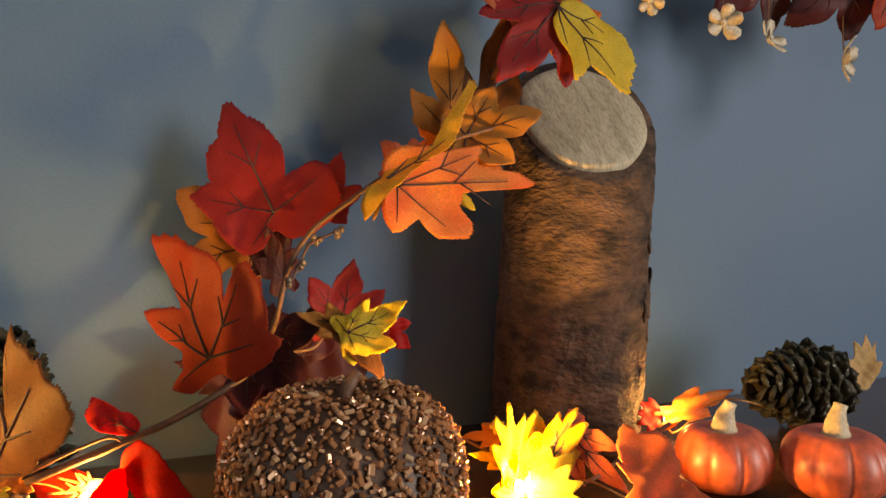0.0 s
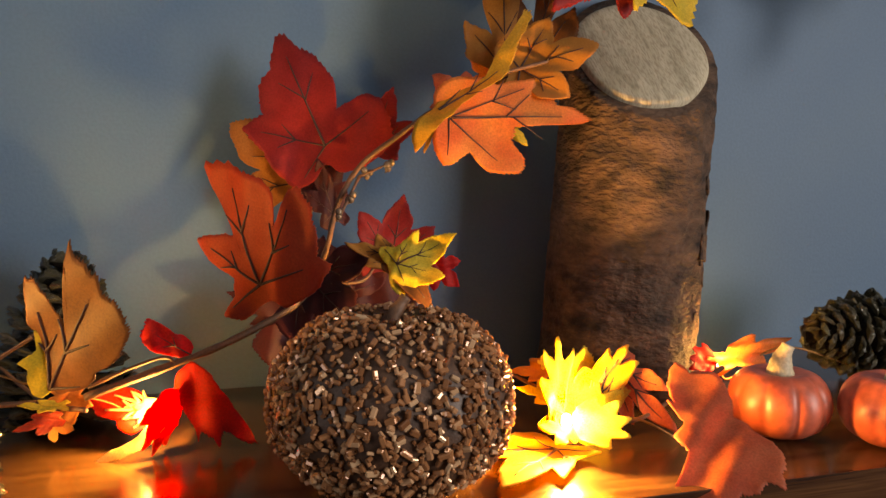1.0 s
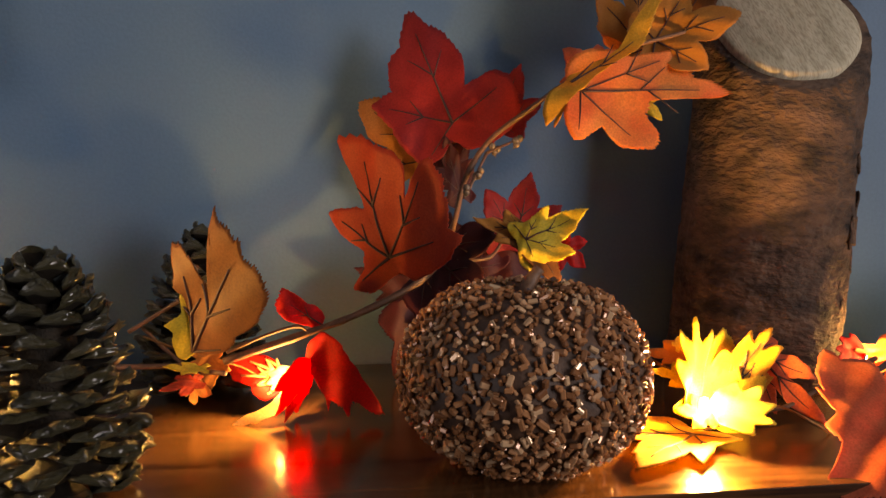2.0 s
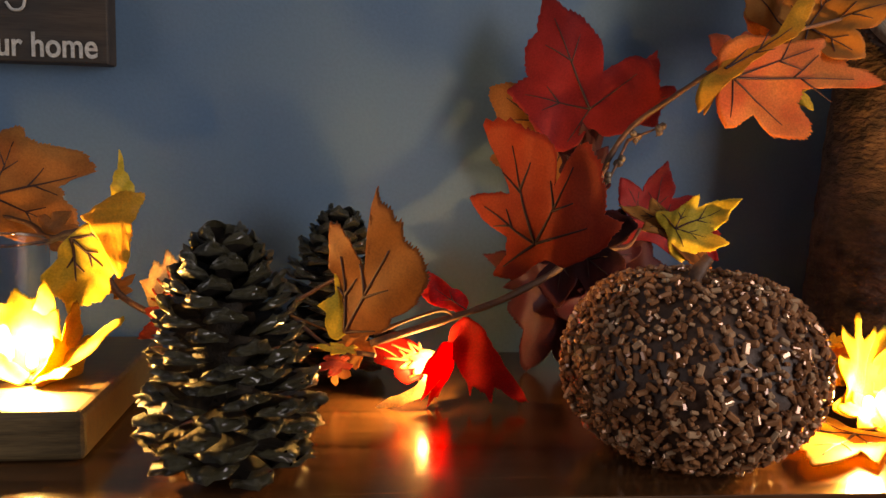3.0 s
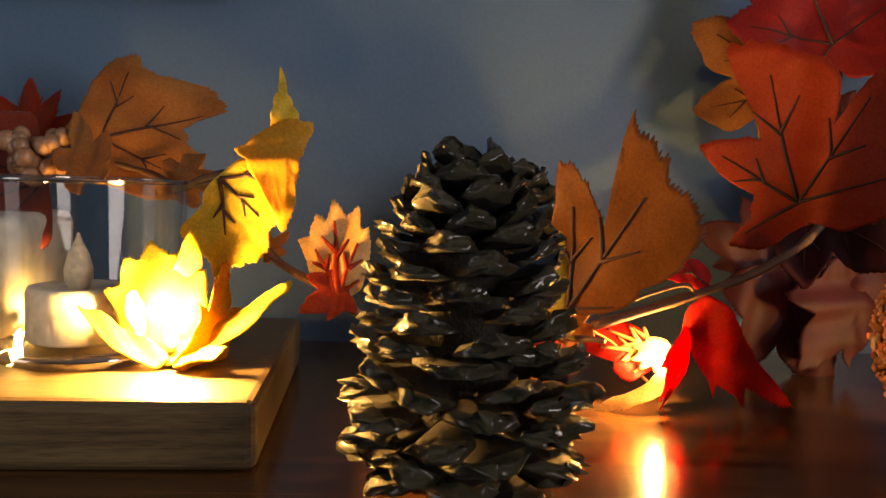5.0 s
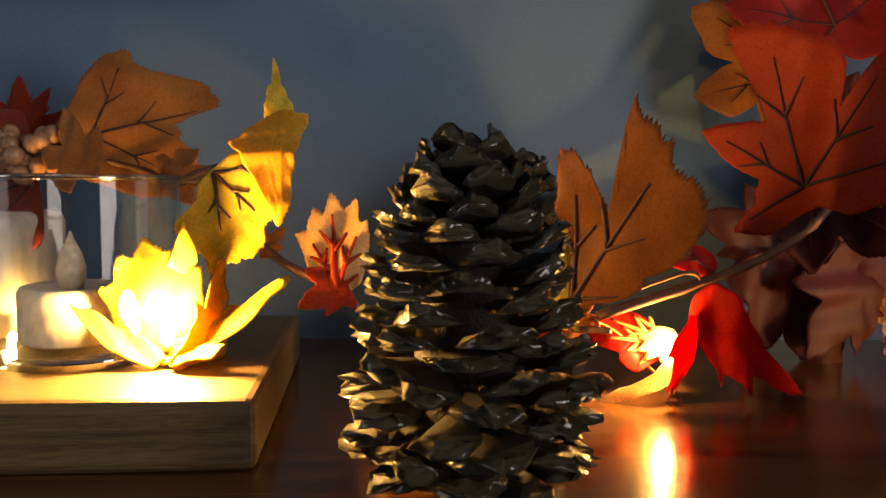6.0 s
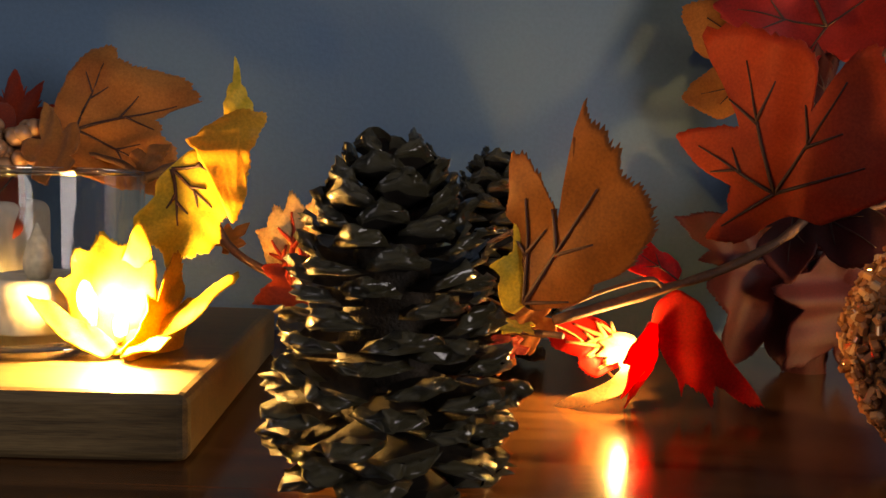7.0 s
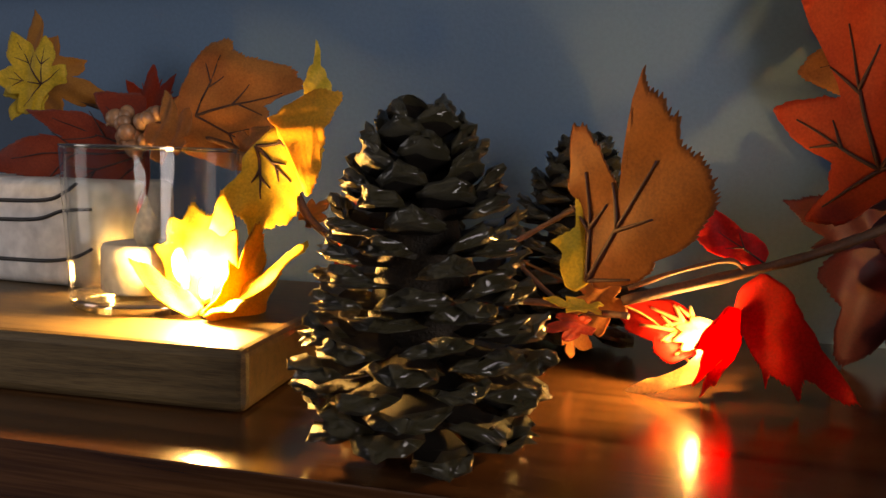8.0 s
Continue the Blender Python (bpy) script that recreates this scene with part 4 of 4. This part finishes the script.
leaf(garland, (0.0258, 0.4594, 0.0436), (0.0233, 0.4625, 0.0750), YELLOW, (0, -1, 0.1), seed=23, veins=False, outline=TORN, core=(0.4, 0.08), wave=0.03)
leaf(garland, (0.0254, 0.4700, 0.0266), (0.0100, 0.4600, 0.0263), SCARLET, (0, -0.8, 0.5), width=0.5, fat=1.3, seed=32, veins=False)
leaf(garland, (0.0283, 0.4700, 0.0335), (0.0102, 0.4650, 0.0353), YELLOW, (0, -0.6, 0.8), width=0.35, fat=1.3, seed=33, veins=False)
leaf(garland, (0.0311, 0.4750, 0.0384), (0.0318, 0.4800, 0.0216), TAN, (0, -1, 0.2), fat=1.5, seed=34, veins=False)
leaf(garland, (0.0201, 0.4900, 0.0184), (0.0270, 0.5000, 0.0114), TAN, (0, -1, 0.4), fat=1.5, seed=35, veins=False)
leaf(garland, (0.2069, 0.5450, 0.0494), (0.1677, 0.5500, 0.0856), MAROON, (0, -1, 0.1), seed=95, outline=BROAD, width=1.1, veins=False)
leaf(garland, (0.1954, 0.5400, 0.0373), (0.1618, 0.5350, 0.0060), MAROON, (0, -1, 0.1), seed=96, outline=BROAD, width=1.1, veins=False)
leaf(garland, (0.1610, 0.5500, 0.0473), (0.1841, 0.5450, -0.0090), MAROON, (0, -1, 0.1), seed=97, outline=BROAD, width=1.0, veins=False)
leaf(garland, (0.1515, 0.5600, 0.0586), (0.1143, 0.5600, 0.0735), MAROON, (0, -1, 0.1), seed=98, outline=BROAD, width=1.0, veins=False)
# leaves behind the big cone and the glass
left_garland = thing("leaf_garland", (-0.12, 0.5, 0.0), "garland of yellow, orange and tan cloth leaves with tan berries", "garland")
stem(left_garland, [(-0.1360, 0.5000, 0.0857), (-0.1077, 0.4780, 0.0918), (-0.0926, 0.4780, 0.0622), (-0.0655, 0.4740, 0.0471), (-0.0455, 0.4800, 0.0347), (0.0172, 0.4900, 0.0302)], 0.0022, 0.0016)
stem(left_garland, [(-0.1027, 0.4750, 0.0910), (-0.1360, 0.5000, 0.0881), (-0.1605, 0.5300, 0.0933), (-0.2162, 0.5400, 0.1043), (-0.2833, 0.5400, 0.1231)], 0.0018, 0.0014)
leaf(left_garland, (-0.1087, 0.4622, 0.0917), (-0.1093, 0.4581, 0.0535), YELLOW, (0.1, -0.99, 0.1), ((8, 0.7), (48, 0.66), (100, 0.66)), vein_r=1.7, seed=40, wave=0.05, label="bright yellow leaf with dark veins", outline=STRIP, core=(0.4, 0.25))
leaf(left_garland, (-0.0933, 0.4602, 0.0999), (-0.0749, 0.4652, 0.1144), GOLD, (0.1, -0.97, 0.2), seed=41, veins=False, outline=HOOK, wave=0.05, core=(0.45, -0.1))
leaf(left_garland, (-0.0864, 0.4700, 0.1155), (-0.0876, 0.4720, 0.1356), YELLOW, (0.3, -0.95, 0), seed=42, veins=False, outline=WISP)
leaf(left_garland, (-0.0634, 0.4760, 0.0464), (-0.0675, 0.4780, 0.0835), PALE, (-0.1, -1, 0.1), ((-60, 0.45), (-26, 0.8), (0, 1.0), (24, 0.9), (55, 0.65)), fat=1.8, seed=43, notch=0.85, wave=0.1, label="orange leaf with dark red stripes", vein_mat=SCARLET, vein_r=2.8, outline=CROWN, width=0.95)
leaf(left_garland, (-0.0620, 0.4720, 0.0470), (-0.0782, 0.4660, 0.0405), SCARLET, (0, -0.95, 0.2), ((-80, 0.3), (-40, 0.5), (0, 1.0), (55, 0.9), (110, 0.8)), fat=1.5, seed=44, notch=0.8, veins=False, outline=BROAD, width=1.1)
leaf(left_garland, (-0.0944, 0.4820, 0.0617), (-0.0858, 0.4850, 0.0703), AMBER, (0, -1, 0), width=0.7, fat=1.4, seed=45, veins=False)
leaf(left_garland, (-0.1814, 0.5359, 0.1076), (-0.1246, 0.5460, 0.1234), TAN, (0.1, -0.96, 0.25), ((-41, 0.8), (0, 1.0), (55, 0.72)), seed=46, wave=0.03, label="broad tan and orange maple leaf", outline=SPREAD)
leaf(left_garland, (-0.2236, 0.5600, 0.1048), (-0.2299, 0.5700, 0.1385), SCARLET, (0, -1, 0.1), ((-60, 0.7), (-30, 0.85), (0, 1.0), (30, 0.9), (60, 0.75)), fat=1.5, seed=47, notch=0.85, veins=False)
leaf(left_garland, (-0.2009, 0.5200, 0.0906), (-0.2835, 0.5000, 0.0808), BRICK, (0, -0.9, 0.4), ((-50, 0.5), (-24, 0.8), (0, 1.0), (26, 0.75), (60, 0.5)), fat=1.5, seed=48, notch=0.8, label="brick-red leaf over the white pot")
leaf(left_garland, (-0.2649, 0.5250, 0.1218), (-0.2804, 0.5200, 0.1488), YELLOW, (0.2, -0.9, 0.2), ((-80, 0.5), (-35, 0.8), (0, 1.0), (50, 0.8), (110, 0.6)), fat=1.5, seed=49, notch=0.75, wave=0.07)
leaf(left_garland, (-0.2745, 0.5300, 0.1222), (-0.2805, 0.5200, 0.1028), YELLOW, (0, -0.9, 0.3), fat=1.5, seed=50, notch=0.7, veins=False)
leaf(left_garland, (-0.2832, 0.5400, 0.1262), (-0.2368, 0.5400, 0.1160), AMBER, (0, -0.9, 0.3), width=0.6, fat=1.4, seed=51, veins=False)
leaf(left_garland, (-0.2923, 0.5550, 0.1310), (-0.3011, 0.5600, 0.1684), AMBER, (0, -1, 0), width=0.55, fat=1.4, seed=52, veins=False)
leaf(left_garland, (-0.1734, 0.5000, 0.0922), (-0.1828, 0.5150, 0.1159), TAN, (0, -1, 0.1), width=0.7, fat=1.5, seed=53, veins=False, notch=0.7)
leaf(left_garland, (-0.1404, 0.5100, 0.0906), (-0.1152, 0.5000, 0.0898), TAN, (0, -1, 0.1), width=0.7, fat=1.5, seed=54, veins=False, notch=0.7)
# leaves round the bulb on the riser
leaf(left_garland, (-0.1240, 0.4480, 0.0262), (-0.1300, 0.4460, 0.0690), YELLOW, (0.15, -0.95, 0.1), seed=60, veins=False, label="yellow leaf glowing over a light", outline=CROWN, width=1.0, core=(0.4, 0))
leaf(left_garland, (-0.1200, 0.4530, 0.0260), (-0.1180, 0.4500, 0.0740), YELLOW, (0.5, -0.8, 0.1), seed=61, veins=False, outline=LANCE, width=0.6, core=(0.4, 0))
leaf(left_garland, (-0.1110, 0.4490, 0.0260), (-0.1050, 0.4560, 0.0590), GOLD, (0.85, -0.3, 0.1), seed=62, veins=False, outline=BROAD, width=0.9)
leaf(left_garland, (-0.1230, 0.4440, 0.0262), (-0.0770, 0.4520, 0.0470), YELLOW, (0, -0.6, 0.8), seed=63, veins=False, cup=0.16, outline=LANCE, width=0.5, core=(0.4, 0))
leaf(left_garland, (-0.1240, 0.4400, 0.0262), (-0.1540, 0.4420, 0.0400), YELLOW, (0.2, -0.6, 0.8), seed=64, veins=False, cup=0.2, outline=LANCE, width=0.6, core=(0.4, 0))
leaf(left_garland, (-0.1200, 0.4520, 0.0260), (-0.1390, 0.4520, 0.0600), YELLOW, (-0.2, -0.9, 0.1), seed=65, outline=CROWN, width=0.9, veins=False, core=(0.4, 0))
leaf(left_garland, (-0.1180, 0.4390, 0.0260), (-0.0980, 0.4340, 0.0320), YELLOW, (0.1, -0.4, 0.9), seed=66, veins=False, cup=0.15, outline=LANCE, width=0.8, core=(0.4, 0))
# leaves round the third light
right_garland = thing("leaf_garland", (0.3, 0.43, 0.0), "garland of yellow and salmon cloth leaves lying on the mantel", "garland")
stem(right_garland, [(0.4131, 0.4600, 0.0302), (0.3747, 0.4500, 0.0178), (0.3329, 0.4300, 0.0121), (0.3045, 0.4300, 0.0195), (0.2856, 0.4500, 0.0282), (0.2722, 0.4700, 0.0338)], 0.0015, 0.001)
leaf(right_garland, (0.2883, 0.4280, 0.0151), (0.2881, 0.4320, 0.0609), YELLOW, (0.3, -0.9, 0.1), ((-34, 0.74), (-14, 0.95), (0, 1.0), (15, 0.92), (34, 0.7)), fat=1.8, seed=70, notch=0.95, veins=False, outline=FAN, width=0.5)
leaf(right_garland, (0.2953, 0.4320, 0.0131), (0.3066, 0.4360, 0.0534), YELLOW, (0, -0.95, 0.1), ((-34, 0.74), (-14, 0.95), (0, 1.0), (15, 0.92), (34, 0.7)), fat=1.8, seed=71, notch=0.93, veins=False, label="yellow leaf glowing round a light", outline=BROAD, width=1.1)
leaf(right_garland, (0.3081, 0.4370, 0.0136), (0.3275, 0.4370, 0.0565), GOLD, (0.3, -0.9, 0.1), ((-34, 0.74), (-14, 0.95), (0, 1.0), (15, 0.92), (34, 0.7)), fat=1.8, seed=72, notch=0.95, outline=FAN, width=0.8)
leaf(right_garland, (0.2891, 0.4120, 0.0188), (0.3187, 0.4100, 0.0177), YELLOW, (0.1, -0.5, 0.8), ((-90, 0.4), (-40, 0.8), (0, 1.0), (40, 0.6), (90, 0.4)), fat=1.8, seed=73, notch=0.9, veins=False, cup=0.2, outline=FAN, width=1.0)
leaf(right_garland, (0.2873, 0.4150, 0.0164), (0.2715, 0.4200, 0.0177), GOLD, (0, -0.6, 0.7), fat=1.3, seed=74, veins=False)
leaf(right_garland, (0.2906, 0.4500, 0.0395), (0.2684, 0.4600, 0.0384), AMBER, (0, -0.7, 0.6), width=0.5, fat=1.3, seed=75, veins=False)
leaf(right_garland, (0.2862, 0.4520, 0.0426), (0.2915, 0.4500, 0.0467), YELLOW, (0, -0.7, 0.6), fat=1.5, seed=76, veins=False)
leaf(right_garland, (0.2900, 0.4400, 0.0274), (0.2680, 0.4450, 0.0326), YELLOW, (0, -0.7, 0.6), width=0.5, fat=1.3, seed=77, veins=False)
leaf(right_garland, (0.3303, 0.4500, 0.0384), (0.3574, 0.4250, 0.0049), SALMON, (-0.2, -0.9, 0.4), ((-80, 0.4), (-30, 0.7), (0, 1.0), (30, 0.7), (80, 0.4)), width=0.8, fat=1.4, seed=78, notch=0.7)
leaf(right_garland, (0.3565, 0.3993, 0.0274), (0.3434, 0.3500, -0.0001), SALMON, (-0.15, -0.45, 0.88), seed=79, label="large salmon maple leaf lying on the mantel", wave=0.03, outline=LIMP, veins=False, core=(0.3, 0.1))
leaf(right_garland, (0.2818, 0.4204, 0.0040), (0.2362, 0.3800, 0.0030), GOLD, (0, 0, 1), ((-110, 0.45), (-58, 0.8), (0, 1.0), (55, 0.85), (110, 0.5)), fat=1.35, seed=80, notch=0.68, label="amber leaf lying flat on the mantel", outline=BROAD, wave=0.02, width=0.85)
leaf(right_garland, (0.4330, 0.4980, 0.0230), (0.4130, 0.4980, 0.0270), RED, (0, -0.9, 0.3), seed=81, veins=False, outline=FAN)
leaf(right_garland, (0.4420, 0.4950, 0.0240), (0.4920, 0.4950, 0.0370), ORANGE, (0, -0.7, 0.6), width=0.35, fat=1.4, seed=82, veins=False)
leaf(right_garland, (0.6130, 0.4920, 0.0280), (0.6140, 0.4920, 0.0680), PALE, (0, -1, 0.1), seed=83, label="pale cream-yellow leaf", outline=FAN, width=0.75, veins=False, core=(0.4, 0))


def berries(parent, centre, spread, count, r, material, seed, stalk=None):
    rnd = random.Random(seed)
    c = Vector(centre)
    for i in range(count):
        d = Vector((rnd.gauss(0, 1), rnd.gauss(0, 0.6), rnd.gauss(0, 1)))
        d = d.normalized() * rnd.uniform(0.3, 1.0)
        bm = bmesh.new()
        ball(bm, (0, 0, 0), r * rnd.uniform(0.85, 1.12), (1, 1, 1.08), 12, 8)
        tube(bm, [(0, 0, -0.8 * r), (0, 0, -1.5 * r)], 0.2 * r, 0.16 * r, 5)
        ob = part("berry", bm, material, None)
        ob.matrix_world = Matrix.Translation(c + Vector((d.x * spread[0], d.y * spread[1], d.z * spread[2]))) @ pose(0, 0, 0, rnd.uniform(-50, 50), rnd.uniform(-50, 50), 0)
        under(ob, parent)
    if stalk:
        stem(parent, [stalk, centre], 0.0009, 0.0007)


berries(left_garland, (-0.2012, 0.5150, 0.0999), (0.015, 0.01, 0.012), 26, 0.0041, BERRY_TAN, 3, (-0.1862, 0.5200, 0.1037))
for spot in ((0.2107, 0.5200, 0.1578), (0.1977, 0.5250, 0.1519), (0.1857, 0.5200, 0.1378), (0.1796, 0.5150, 0.1269)):
    berries(garland, spot, (0.004, 0.003, 0.004), 3, 0.0022, BERRY_DARK, int(spot[0] * 9000), (0.1925, 0.5250, 0.1494))

# ---- white pot with black strokes ----
def white_pot(at, w, d, h, label):
    p = thing("white_pot", at, label, "pot")
    p.rotation_euler = (0, 0, radians(-3))
    bm = bmesh.new()
    box(bm, -w, 0, 0, d, 0, h, 0.006, 4)
    part("body", bm, WHITE_PAINT, p)
    for pts in (((-0.062, 0.061), (-0.03, 0.063), (-0.018, 0.07), (-0.012, 0.076)), ((-0.062, 0.047), (-0.035, 0.049), (-0.02, 0.056), (-0.004, 0.058)), ((-0.062, 0.018), (-0.03, 0.019), (-0.014, 0.023), (-0.004, 0.03))):
        bm = bmesh.new()
        tube(bm, spline([(x, -0.0001, z * h / 0.078) for x, z in pts], 6), 0.0011, 0.0008, 6)
        part("stroke", bm, BLACK_PAINT, p, "black painted stroke")
    return p


white_pot((-0.196, 0.478, TOP), 0.11, 0.06, 0.051, "white pot with black painted strokes standing on a riser")

# ---- spray of blossoms hanging beside the log ----
spray = thing("blossom_spray", (0.6181, 0.5200, 0.3477), "dark red spray with small cream blossoms on the wall", "flower spray")
stem(spray, [(0.4288, 0.5300, 0.3419), (0.4883, 0.5250, 0.3378), (0.5623, 0.5200, 0.3386), (0.6542, 0.5200, 0.3286), (0.7564, 0.5300, 0.3244)], 0.0018, 0.0014)


def blossom(parent, at, r, seed):
    rnd = random.Random(seed)
    bm = bmesh.new()
    for k in range(5):
        a = 2 * math.pi * k / 5 + rnd.uniform(-0.2, 0.2)
        out = r * rnd.uniform(0.85, 1.15)
        rows = []
        for u, w in ((0.1, 0.12), (0.45, 0.34), (0.8, 0.4), (1.0, 0.18)):
            lift = r * (0.45 * u * u - 0.1)
            rows.append([bm.verts.new((out * (u * math.cos(a) - v * w * math.sin(a)), -lift - 0.08 * r * (v * v) + s, out * (u * math.sin(a) + v * w * math.cos(a)))) for v, s in ((-1, 0), (0, 0.0006), (1, 0), (0, -0.0006))])
        for p, q in zip(rows, rows[1:]):
            for i in range(4):
                bm.faces.new((p[i], p[(i + 1) % 4], q[(i + 1) % 4], q[i]))
        bm.faces.new(rows[-1])
    ball(bm, (0, -0.001, 0), 0.16 * r, (1, 1, 1), 8, 6)
    ob = part("blossom", bm, BLOSSOM, None, "small cream blossom")
    ob.matrix_world = Matrix.Translation(at) @ pose(0, 0, 0, rnd.uniform(-40, 40), rnd.uniform(-180, 180), rnd.uniform(-40, 40))
    under(ob, parent)


for i, (spot, r) in enumerate((((0.5000, 0.5200, 0.3048), 0.014), ((0.5383, 0.5150, 0.2946), 0.013), ((0.6066, 0.5100, 0.2819), 0.016), ((0.4398, 0.5250, 0.3169), 0.01))):
    blossom(spray, spot, r, i + 4)
    stem(spray, [spot, Vector(spot) + Vector((0.004, 0.006, 0.02)), Vector(spot) + Vector((0.006, 0.008, 0.05))], 0.0006, 0.0006)
leaf(spray, (0.6185, 0.5100, 0.3535), (0.5678, 0.5250, 0.3105), MAROON, (0, -1, 0), fat=1.4, seed=90, notch=0.6)
leaf(spray, (0.5604, 0.5300, 0.3582), (0.5110, 0.5400, 0.3184), MAROON, (0, -1, 0), fat=1.4, seed=91, notch=0.6)
leaf(spray, (0.6356, 0.5200, 0.3492), (0.6304, 0.5300, 0.3024), MAROON, (0, -1, 0), fat=1.4, seed=92, notch=0.6)
leaf(spray, (0.6535, 0.5000, 0.3496), (0.6250, 0.5000, 0.3038), SCARLET, (0, -1, 0), fat=1.4, seed=93, notch=0.6)
